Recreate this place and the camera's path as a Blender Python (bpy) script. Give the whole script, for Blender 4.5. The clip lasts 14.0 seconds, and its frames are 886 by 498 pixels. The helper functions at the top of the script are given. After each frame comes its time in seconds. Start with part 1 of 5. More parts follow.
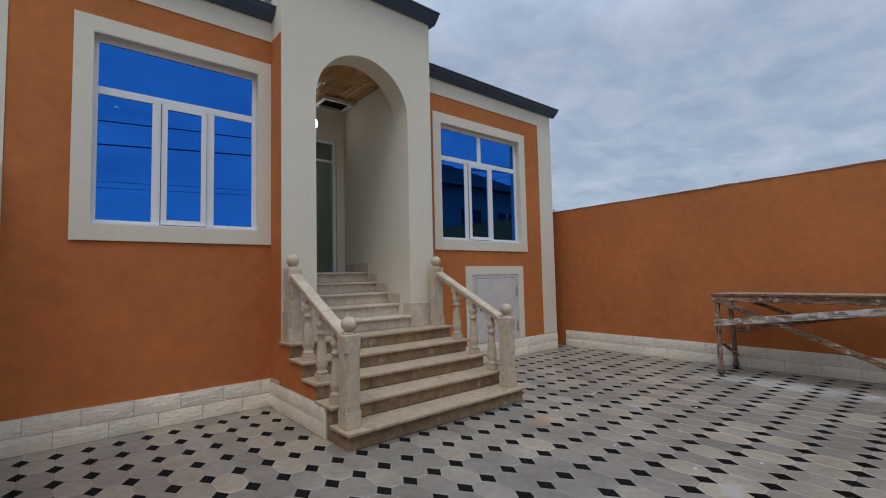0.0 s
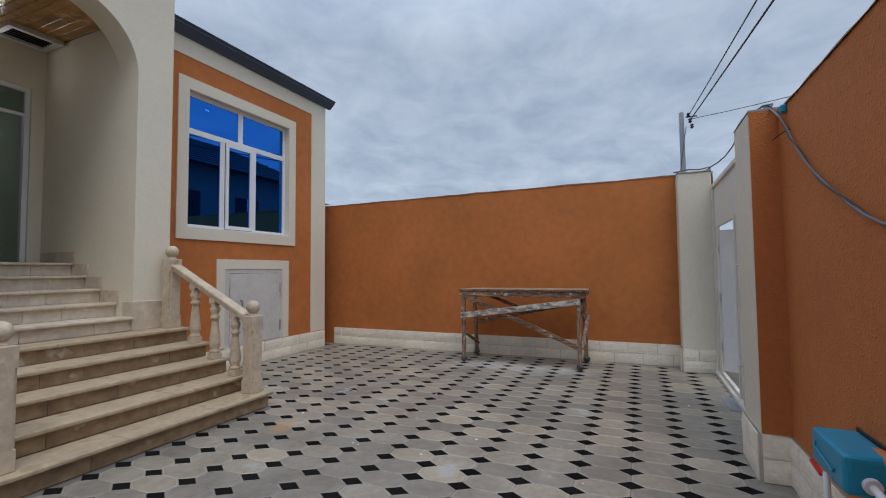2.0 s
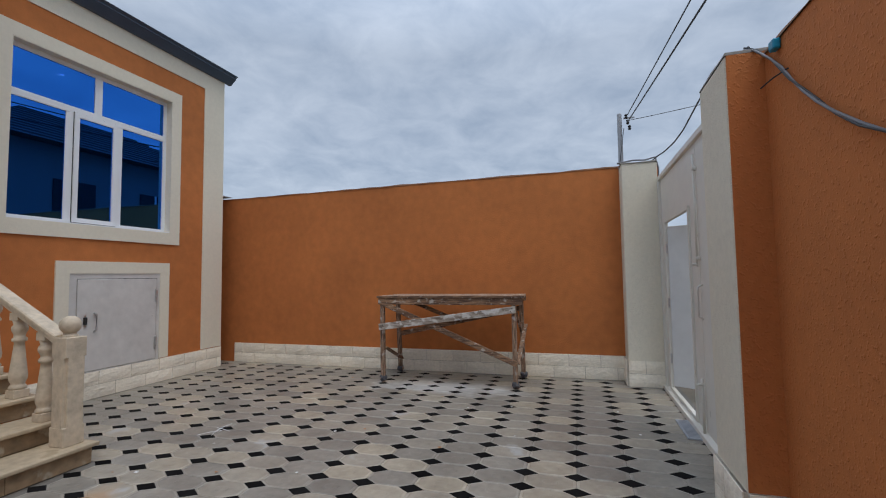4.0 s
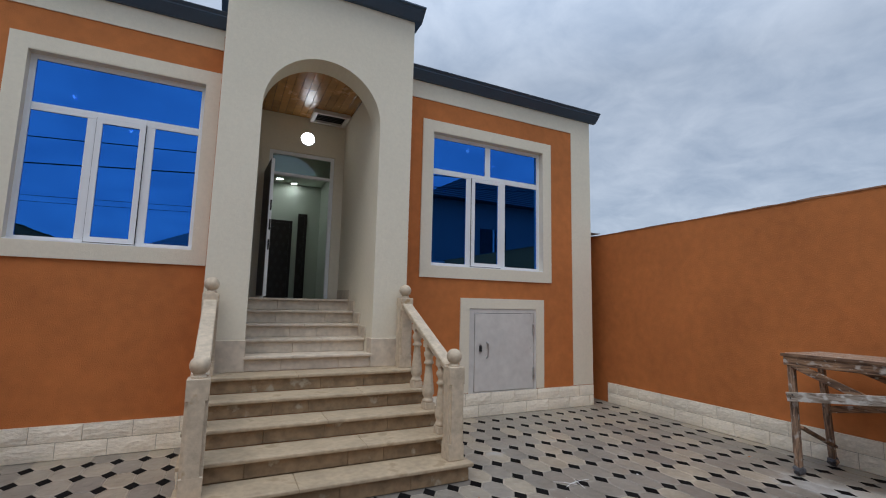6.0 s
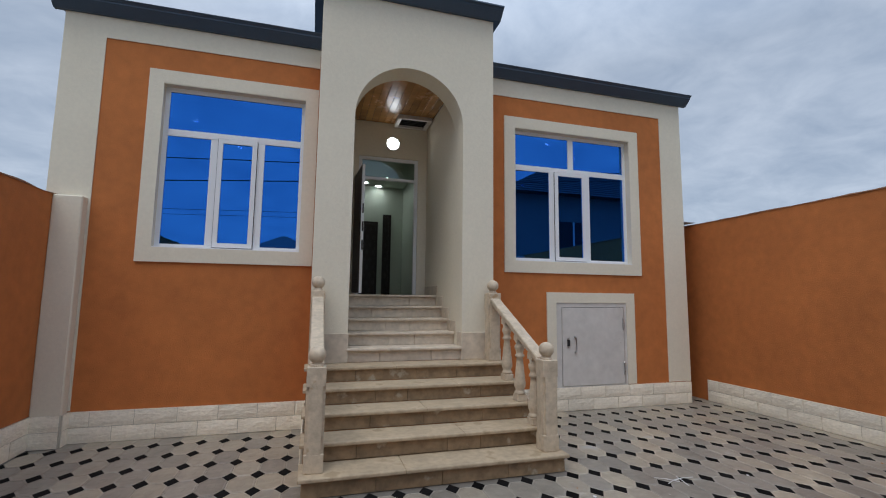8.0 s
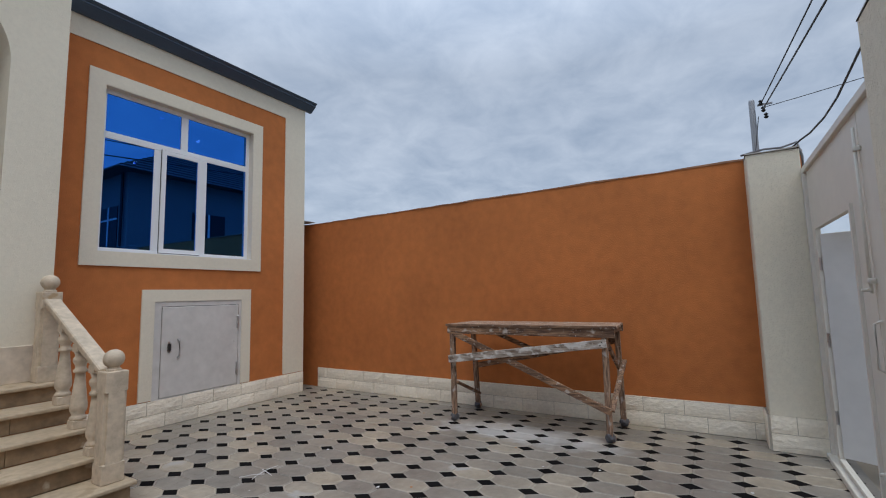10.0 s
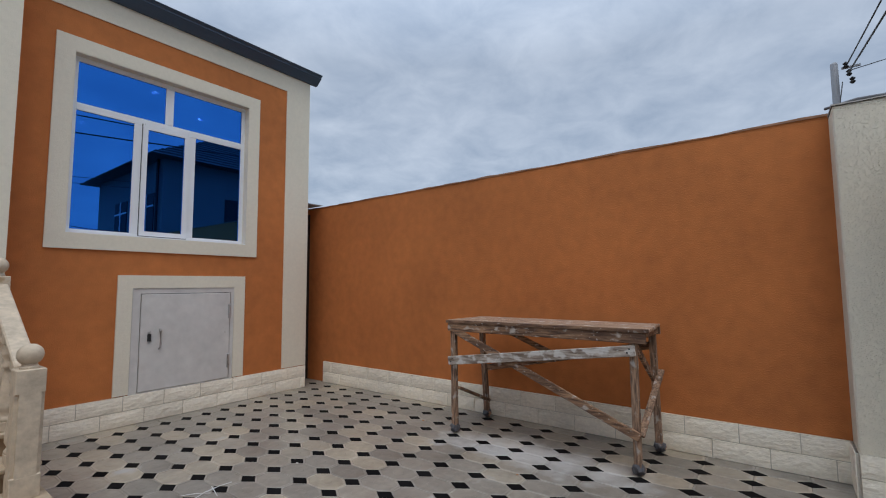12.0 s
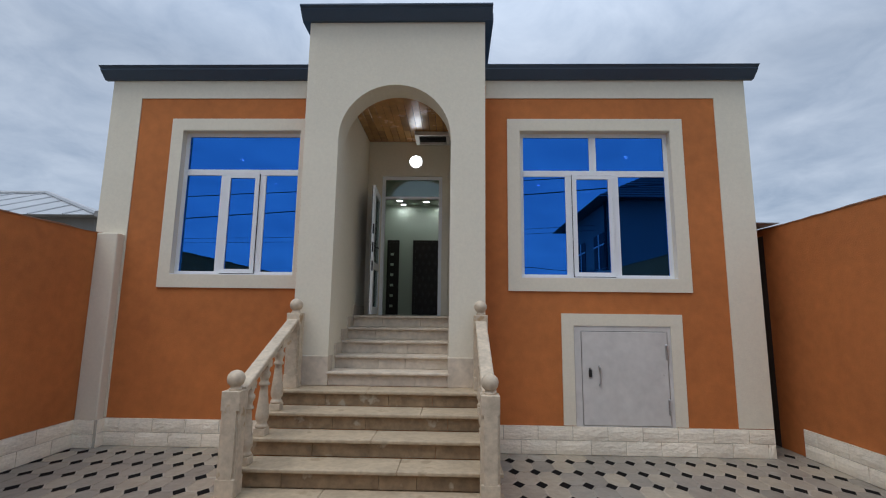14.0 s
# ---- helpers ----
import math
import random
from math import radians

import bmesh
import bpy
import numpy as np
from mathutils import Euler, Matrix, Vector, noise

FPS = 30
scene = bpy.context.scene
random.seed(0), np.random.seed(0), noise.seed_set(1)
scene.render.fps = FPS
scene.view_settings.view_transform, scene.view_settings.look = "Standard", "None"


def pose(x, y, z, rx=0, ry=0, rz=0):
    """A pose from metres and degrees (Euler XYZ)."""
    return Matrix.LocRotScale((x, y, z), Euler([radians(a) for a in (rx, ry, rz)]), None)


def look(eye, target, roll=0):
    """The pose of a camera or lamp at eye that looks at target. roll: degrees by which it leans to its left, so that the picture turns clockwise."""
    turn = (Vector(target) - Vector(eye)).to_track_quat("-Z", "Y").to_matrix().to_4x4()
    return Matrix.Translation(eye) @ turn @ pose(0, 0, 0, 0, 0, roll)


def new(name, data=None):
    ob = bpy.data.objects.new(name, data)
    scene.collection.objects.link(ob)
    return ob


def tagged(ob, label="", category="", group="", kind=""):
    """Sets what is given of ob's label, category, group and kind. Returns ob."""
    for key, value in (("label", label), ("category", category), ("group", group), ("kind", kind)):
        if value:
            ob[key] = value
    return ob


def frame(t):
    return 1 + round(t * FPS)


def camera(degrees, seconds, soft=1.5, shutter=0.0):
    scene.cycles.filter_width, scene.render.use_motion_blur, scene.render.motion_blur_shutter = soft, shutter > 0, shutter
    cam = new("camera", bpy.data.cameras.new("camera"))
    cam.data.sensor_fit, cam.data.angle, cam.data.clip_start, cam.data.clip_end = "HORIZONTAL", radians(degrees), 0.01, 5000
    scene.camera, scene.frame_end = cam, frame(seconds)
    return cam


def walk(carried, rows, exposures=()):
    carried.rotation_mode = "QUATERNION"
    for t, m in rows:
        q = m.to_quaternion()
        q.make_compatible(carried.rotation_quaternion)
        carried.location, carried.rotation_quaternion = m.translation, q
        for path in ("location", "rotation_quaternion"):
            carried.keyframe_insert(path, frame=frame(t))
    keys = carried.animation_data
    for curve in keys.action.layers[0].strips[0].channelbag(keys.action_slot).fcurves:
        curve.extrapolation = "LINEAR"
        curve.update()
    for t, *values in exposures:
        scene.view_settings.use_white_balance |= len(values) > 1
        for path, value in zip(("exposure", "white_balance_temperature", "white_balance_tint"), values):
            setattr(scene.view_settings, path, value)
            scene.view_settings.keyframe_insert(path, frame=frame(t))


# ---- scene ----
cam = camera(89.5, 14.0, soft=1.1)
PATH = [
    (0, (0.008, 0.189, 1.631), (1.288, 1.72, 1.753), -1.3),
    (0.5, (-0.042, 0.172, 1.61), (1.445, 1.503, 1.732), -1.2),
    (1, (0.048, 0.102, 1.612), (1.692, 1.235, 1.713), -0.5),
    (1.5, (0.255, 0.048, 1.595), (2.037, 0.95, 1.686), -0.5),
    (2, (0.472, 0.017, 1.587), (2.301, 0.819, 1.684), -0.5),
    (2.5, (0.692, 0.044, 1.529), (2.584, 0.682, 1.645), -0.6),
    (2.7, (0.822, 0.067, 1.537), (2.738, 0.629, 1.654), -0.8),
    (4.8, (2.088, 0.061, 1.561), (3.987, 0.674, 1.688), -0.9),
    (5, (2.159, 0.081, 1.581), (4.015, 0.814, 1.717), -0.5),
    (5.5, (2.24, 0.127, 1.643), (3.705, 1.472, 1.851), -0.9),
    (6, (2.294, 0.072, 1.711), (3.156, 1.86, 1.953), 1.3),
    (6.5, (2.216, 0.038, 1.743), (2.666, 1.973, 1.977), 1.9),
    (7, (2.106, 0.041, 1.729), (2.428, 2.001, 1.966), 1.7),
    (7.2, (2.052, 0.036, 1.73), (2.34, 2.002, 1.958), 1.6),
    (9.3, (2.311, -0.114, 1.631), (3.696, 1.314, 1.832), -0.9),
    (9.5, (2.365, -0.097, 1.637), (3.848, 1.229, 1.84), -0.8),
    (10, (2.598, -0.175, 1.653), (4.303, 0.852, 1.856), -1.3),
    (10.5, (2.868, -0.194, 1.638), (4.722, 0.536, 1.817), -1.0),
    (11, (3.169, -0.159, 1.639), (5.068, 0.445, 1.805), -0.4),
    (11.5, (3.405, -0.148, 1.612), (5.263, 0.579, 1.753), -0.9),
    (12, (3.637, -0.165, 1.658), (5.228, 1.037, 1.819), -0.4),
    (12.5, (3.842, -0.133, 1.625), (5.196, 1.331, 1.776), -3.1),
    (13, (3.999, 0.0, 1.662), (5.177, 1.608, 1.828), -3.2),
    (13.5, (4.048, 0.074, 1.731), (4.794, 1.914, 1.969), -2.4),
    (14, (4.135, 0.089, 1.783), (4.083, 2.068, 2.069), 0.7),
]
EXPOSURES = [(0, -0.06, 6250, 10), (1.5, -0.01, 6250, 10), (2, 0.06, 6350, 10), (2.7, 0.10, 6400, 10), (5, 0.08, 6400, 10), (7, 0.05, 6350, 10), (9.5, 0.10, 6400, 10), (13, 0.10, 6400, 10), (14, 0.08, 6350, 10)]
walk(cam, [(t, look(eye, target, roll)) for t, eye, target, roll in PATH], EXPOSURES)

# ---- light ----
world = bpy.data.worlds.new("overcast_sky")
scene.world = world
world.use_nodes = True
wn, wl = world.node_tree.nodes, world.node_tree.links
wn.clear()
w_out = wn.new("ShaderNodeOutputWorld")
w_bg = wn.new("ShaderNodeBackground")
w_sky = wn.new("ShaderNodeTexSky")
w_sky.sky_type = "NISHITA"
w_sky.sun_disc = False
w_sky.sun_elevation, w_sky.sun_rotation = radians(55), radians(200)
w_co = wn.new("ShaderNodeTexCoord")
w_sep = wn.new("ShaderNodeSeparateXYZ")
wl.new(w_co.outputs["Generated"], w_sep.inputs[0])
# clouds lie on a flat layer: direction divided by height
w_h = wn.new("ShaderNodeMath"); w_h.operation = "MAXIMUM"; w_h.inputs[1].default_value = 0.0
wl.new(w_sep.outputs["Z"], w_h.inputs[0])
w_add = wn.new("ShaderNodeMath"); w_add.operation = "ADD"; w_add.inputs[1].default_value = 0.22
wl.new(w_h.outputs[0], w_add.inputs[0])
w_div = wn.new("ShaderNodeVectorMath"); w_div.operation = "DIVIDE"
w_cmb = wn.new("ShaderNodeCombineXYZ")
for k in range(3):
    wl.new(w_add.outputs[0], w_cmb.inputs[k])
wl.new(w_co.outputs["Generated"], w_div.inputs[0]); wl.new(w_cmb.outputs[0], w_div.inputs[1])
w_n1 = wn.new("ShaderNodeTexNoise"); w_n1.inputs["Scale"].default_value = 4.6; w_n1.inputs["Detail"].default_value = 11; w_n1.inputs["Roughness"].default_value = 0.58; w_n1.inputs["Distortion"].default_value = 0.35
wl.new(w_div.outputs[0], w_n1.inputs["Vector"])
w_ramp = wn.new("ShaderNodeValToRGB")
w_ramp.color_ramp.elements[0].position, w_ramp.color_ramp.elements[0].color = 0.28, (0.29, 0.355, 0.455, 1)
w_ramp.color_ramp.elements[1].position, w_ramp.color_ramp.elements[1].color = 0.72, (0.46, 0.522, 0.615, 1)
wl.new(w_n1.outputs["Fac"], w_ramp.inputs[0])
# an overcast sky is brightest overhead
w_gain = wn.new("ShaderNodeMapRange")
w_gain.inputs["From Min"].default_value, w_gain.inputs["From Max"].default_value = 0.45, 1.0
w_gain.inputs["To Min"].default_value, w_gain.inputs["To Max"].default_value = 1.0, 2.7
wl.new(w_h.outputs[0], w_gain.inputs["Value"])
w_mul = wn.new("ShaderNodeVectorMath"); w_mul.operation = "SCALE"
wl.new(w_ramp.outputs["Color"], w_mul.inputs[0]); wl.new(w_gain.outputs["Result"], w_mul.inputs["Scale"])
w_sk = wn.new("ShaderNodeVectorMath"); w_sk.operation = "SCALE"; w_sk.inputs["Scale"].default_value = 0.012
wl.new(w_sky.outputs[0], w_sk.inputs[0])
w_sum = wn.new("ShaderNodeVectorMath"); w_sum.operation = "ADD"
wl.new(w_mul.outputs[0], w_sum.inputs[0]); wl.new(w_sk.outputs[0], w_sum.inputs[1])
wl.new(w_sum.outputs[0], w_bg.inputs["Color"])
w_bg.inputs["Strength"].default_value = 1.0
wl.new(w_bg.outputs[0], w_out.inputs[0])
sun = new("sun", bpy.data.lights.new("sun", "SUN"))
sun.data.energy, sun.data.angle, sun.data.color = 0.9, radians(30), (1.0, 0.93, 0.83)
sun.matrix_world = look((0, 0, 20), (4.6, 4.2, 8.0))


# ---- materials ----
def surface(name, color, rough=0.7, metal=0.0, vary=0.12, grain=40.0, blotch=1.5, bump=0.2, bump_scale=60.0,
            depth=0.004, lumps=0.0, lump_scale=26.0, rand=0.0, spec=0.5, stain=None, stain_at=0.62, stain_scale=3.0, island=False, tint2=None, streak=1.0, patches=()):
    m = bpy.data.materials.new(name)
    m.use_nodes = True
    n, l = m.node_tree.nodes, m.node_tree.links
    b = n["Principled BSDF"]
    b.inputs["Roughness"].default_value, b.inputs["Metallic"].default_value = rough, metal
    b.inputs["Specular IOR Level"].default_value = spec
    geo = n.new("ShaderNodeNewGeometry")

    def tex(scale, detail=4, stretch=1.0):
        t = n.new("ShaderNodeTexNoise")
        t.inputs["Scale"].default_value, t.inputs["Detail"].default_value = scale, detail
        if stretch == 1.0:
            l.new(geo.outputs["Position"], t.inputs["Vector"])
        else:
            vm = n.new("ShaderNodeVectorMath"); vm.operation = "MULTIPLY"; vm.inputs[1].default_value = (1, 1, stretch)
            l.new(geo.outputs["Position"], vm.inputs[0]); l.new(vm.outputs[0], t.inputs["Vector"])
        return t.outputs["Fac"]

    def math_node(op, a, c):
        q = n.new("ShaderNodeMath"); q.operation = op
        for s, v in zip(q.inputs, (a, c)):
            if isinstance(v, (int, float)):
                s.default_value = v
            else:
                l.new(v, s)
        return q.outputs[0]

    both = math_node("ADD", math_node("MULTIPLY", tex(grain), 0.45), math_node("MULTIPLY", tex(blotch, 5), 0.55))
    gain = n.new("ShaderNodeMapRange")
    gain.inputs["From Min"].default_value, gain.inputs["From Max"].default_value = 0.3, 0.7
    gain.inputs["To Min"].default_value, gain.inputs["To Max"].default_value = 1 - vary, 1 + vary
    l.new(both, gain.inputs["Value"])
    base = n.new("ShaderNodeRGB"); base.outputs[0].default_value = (*color, 1)
    col = base.outputs[0]
    if rand:
        if island:
            r = geo.outputs["Random Per Island"]
        else:
            r = n.new("ShaderNodeObjectInfo").outputs["Random"]
        rr = n.new("ShaderNodeValToRGB")
        second = tint2 or tuple(c * (1 + rand) for c in color)
        rr.color_ramp.elements[0].color = (*[c * (1 - rand) for c in color], 1)
        rr.color_ramp.elements[1].color = (*second, 1)
        mid = rr.color_ramp.elements.new(0.5); mid.color = (*color, 1)
        l.new(r, rr.inputs[0]); col = rr.outputs[0]
    mul = n.new("ShaderNodeVectorMath"); mul.operation = "SCALE"
    l.new(col, mul.inputs[0]); l.new(gain.outputs[0], mul.inputs["Scale"])
    col = mul.outputs[0]
    if stain:
        st = n.new("ShaderNodeMapRange")
        st.inputs["From Min"].default_value, st.inputs["From Max"].default_value = stain_at, stain_at + 0.06
        l.new(tex(stain_scale, 8), st.inputs["Value"])
        mix = n.new("ShaderNodeMix"); mix.data_type = "RGBA"
        l.new(st.outputs[0], mix.inputs["Factor"]); l.new(col, mix.inputs["A"])
        mix.inputs["B"].default_value = (*stain, 1)
        col = mix.outputs["Result"]
    for (px, py, rx, ry), tone, most in patches:
        # spilt powder or rust with a ragged edge, at its place on the paving
        sub = n.new("ShaderNodeVectorMath"); sub.operation = "SUBTRACT"; sub.inputs[1].default_value = (px, py, 0)
        l.new(geo.outputs["Position"], sub.inputs[0])
        dv = n.new("ShaderNodeVectorMath"); dv.operation = "DIVIDE"; dv.inputs[1].default_value = (rx, ry, 1)
        l.new(sub.outputs[0], dv.inputs[0])
        ln = n.new("ShaderNodeVectorMath"); ln.operation = "LENGTH"
        l.new(dv.outputs[0], ln.inputs[0])
        rag = math_node("SUBTRACT", math_node("ADD", math_node("SUBTRACT", 1.0, ln.outputs["Value"]), math_node("MULTIPLY", tex(4.0, 6), 1.6)), 0.8)
        cl = n.new("ShaderNodeClamp"); cl.inputs["Max"].default_value = most
        l.new(rag, cl.inputs["Value"])
        mix = n.new("ShaderNodeMix"); mix.data_type = "RGBA"
        l.new(cl.outputs[0], mix.inputs["Factor"]); l.new(col, mix.inputs["A"])
        mix.inputs["B"].default_value = (*tone, 1)
        col = mix.outputs["Result"]
    l.new(col, b.inputs["Base Color"])
    rg = n.new("ShaderNodeMapRange")
    rg.inputs["To Min"].default_value, rg.inputs["To Max"].default_value = max(0.02, rough - 0.12), min(1, rough + 0.12)
    l.new(both, rg.inputs["Value"]); l.new(rg.outputs[0], b.inputs["Roughness"])
    if bump or lumps:
        bp = n.new("ShaderNodeBump"); bp.inputs["Strength"].default_value, bp.inputs["Distance"].default_value = max(bump, 0.01), depth
        l.new(tex(bump_scale, 6, streak), bp.inputs["Height"])
        last = bp
        if lumps:
            v = tex(lump_scale, 1.5)
            lm = n.new("ShaderNodeMapRange"); lm.interpolation_type = "SMOOTHSTEP"
            lm.inputs["From Min"].default_value, lm.inputs["From Max"].default_value = 0.55, 0.68
            l.new(v, lm.inputs["Value"])
            b2 = n.new("ShaderNodeBump"); b2.inputs["Strength"].default_value, b2.inputs["Distance"].default_value = lumps, 0.005
            l.new(lm.outputs[0], b2.inputs["Height"]); l.new(bp.outputs[0], b2.inputs["Normal"])
            last = b2
        l.new(last.outputs[0], b.inputs["Normal"])
    return m


def lamp_material(name, color, strength):
    m = bpy.data.materials.new(name)
    m.use_nodes = True
    b = m.node_tree.nodes["Principled BSDF"]
    b.inputs["Base Color"].default_value = (*color, 1)
    b.inputs["Emission Color"].default_value = (*color, 1)
    b.inputs["Emission Strength"].default_value = strength
    return m


def glass_material(name, tint, mirror, through_tint, rough=0.0):
    m = bpy.data.materials.new(name)
    m.use_nodes = True
    n, l = m.node_tree.nodes, m.node_tree.links
    n.clear()
    out, mix = n.new("ShaderNodeOutputMaterial"), n.new("ShaderNodeMixShader")
    gl, tr = n.new("ShaderNodeBsdfGlossy"), n.new("ShaderNodeBsdfTransparent")
    gl.inputs["Color"].default_value, gl.inputs["Roughness"].default_value = (*tint, 1), rough
    tr.inputs["Color"].default_value = (*through_tint, 1)
    mix.inputs[0].default_value = mirror
    l.new(tr.outputs[0], mix.inputs[1]); l.new(gl.outputs[0], mix.inputs[2]); l.new(mix.outputs[0], out.inputs[0])
    return m


M_ORANGE = surface("terracotta_stucco", (0.51, 0.172, 0.050), 0.85, vary=0.20, grain=7, blotch=0.8, bump=0.45, bump_scale=120, lumps=0.2, lump_scale=60.0, spec=0.3)
M_ORANGE_COARSE = surface("terracotta_stucco_coarse", (0.51, 0.172, 0.050), 0.85, vary=0.13, grain=18, blotch=0.9, bump=0.5, bump_scale=110, lumps=0.7, lump_scale=44.0, spec=0.3)
M_CREAM = surface("cream_stucco", (0.76, 0.70, 0.565), 0.85, vary=0.06, grain=25, blotch=0.8, bump=0.5, bump_scale=110, lumps=0.14, spec=0.3)
M_CREAM_COARSE = surface("cream_stucco_coarse", (0.76, 0.70, 0.565), 0.85, vary=0.08, grain=25, blotch=0.8, bump=0.7, bump_scale=130, lumps=0.9, lump_scale=85.0, spec=0.3)
M_PLINTH = surface("painted_plinth_stone", (0.86, 0.79, 0.65), 0.8, vary=0.14, grain=30, blotch=2, bump=0.6, bump_scale=16, depth=0.018, rand=0.06, streak=2.4)
M_MORTAR = surface("plinth_mortar", (0.56, 0.51, 0.42), 0.9, bump=0.3)
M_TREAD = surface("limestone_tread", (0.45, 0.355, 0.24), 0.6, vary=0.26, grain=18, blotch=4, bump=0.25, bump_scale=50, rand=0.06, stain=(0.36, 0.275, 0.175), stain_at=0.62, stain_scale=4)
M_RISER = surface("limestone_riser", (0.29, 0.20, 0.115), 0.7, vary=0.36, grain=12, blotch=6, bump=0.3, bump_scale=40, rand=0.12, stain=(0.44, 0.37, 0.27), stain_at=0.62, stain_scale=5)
M_STONE = surface("carved_limestone", (0.56, 0.465, 0.345), 0.7, vary=0.26, grain=22, blotch=7, bump=0.5, bump_scale=45, stain=(0.42, 0.29, 0.16), stain_at=0.64, stain_scale=5)
M_UPPER = surface("grey_limestone", (0.60, 0.515, 0.41), 0.65, vary=0.24, grain=14, blotch=5, bump=0.25, bump_scale=40, rand=0.07)
SPILLS = [((7.75, 1.9, 0.42, 1.25), (0.62, 0.62, 0.61), 0.62), ((4.11, 3.42, 0.22, 0.16), (0.42, 0.24, 0.11), 0.6)]
TILE = dict(rough=0.36, vary=0.32, grain=14, blotch=2.2, bump=0.35, bump_scale=70, rand=0.17, tint2=(0.35, 0.30, 0.226), depth=0.002, stain=(0.40, 0.39, 0.37), stain_at=0.66, stain_scale=2.2, patches=SPILLS)
RIM = dict(TILE, tint2=(0.43, 0.37, 0.285), stain_at=0.70)
M_TILE = surface("paving_tile", (0.252, 0.227, 0.190), **TILE)
M_TILE_RIM = surface("paving_tile_rim", (0.30, 0.272, 0.23), **RIM)
M_TILE_FAR = surface("paving_tile_field", (0.252, 0.227, 0.190), island=True, **TILE)
M_TILE_FAR_RIM = surface("paving_tile_field_rim", (0.30, 0.272, 0.23), island=True, **RIM)
M_DOT = surface("black_paving_dot", (0.009, 0.0085, 0.0085), 0.85, vary=0.3, grain=30, blotch=6, bump=0.2, depth=0.002, rand=0.3, spec=0.03)
M_GROUT = surface("cement_grout", (0.17, 0.155, 0.135), 0.8, vary=0.2, bump=0.3)
M_EDGE = surface("stained_wall_edge", (0.24, 0.12, 0.065), 0.95, vary=0.35, grain=9, blotch=3, bump=0.6, bump_scale=30, depth=0.01)
M_CEMENT = surface("raw_cement", (0.30, 0.28, 0.25), 0.9, vary=0.25, grain=12, blotch=3, bump=0.6, bump_scale=30, depth=0.01)
M_ROOF = surface("slate_blue_sheet_metal", (0.048, 0.082, 0.132), 0.4, metal=0.0, vary=0.1, bump=0.05)
M_PVC = surface("white_pvc", (0.80, 0.81, 0.82), 0.35, vary=0.03, bump=0.0)
M_GLASS = glass_material("blue_mirror_glass", (0.030, 0.195, 0.70), 0.86, (0.25, 0.45, 0.8))
M_DOORGLASS = glass_material("clear_door_glass", (0.75, 0.8, 0.8), 0.10, (0.72, 0.80, 0.77))
M_HATCH = surface("grey_painted_steel", (0.62, 0.595, 0.56), 0.5, vary=0.12, grain=10, blotch=3, bump=0.08, bump_scale=30, stain=(0.36, 0.33, 0.29), stain_at=0.72, stain_scale=7)
M_STEEL = surface("bare_steel", (0.55, 0.55, 0.55), 0.3, metal=1.0, vary=0.08, bump=0.05)
M_DARK = surface("dark_slot", (0.015, 0.015, 0.016), 0.6, vary=0.1, bump=0.0)
M_GATE = surface("pale_grey_gate_paint", (0.69, 0.66, 0.585), 0.5, vary=0.07, grain=8, blotch=1.5, bump=0.1, bump_scale=20, stain=(0.46, 0.42, 0.36), stain_at=0.72, stain_scale=6)
M_GATEWHITE = surface("white_gate_paint", (0.56, 0.555, 0.54), 0.55, vary=0.08, grain=8, blotch=1.5, bump=0.25, bump_scale=16)


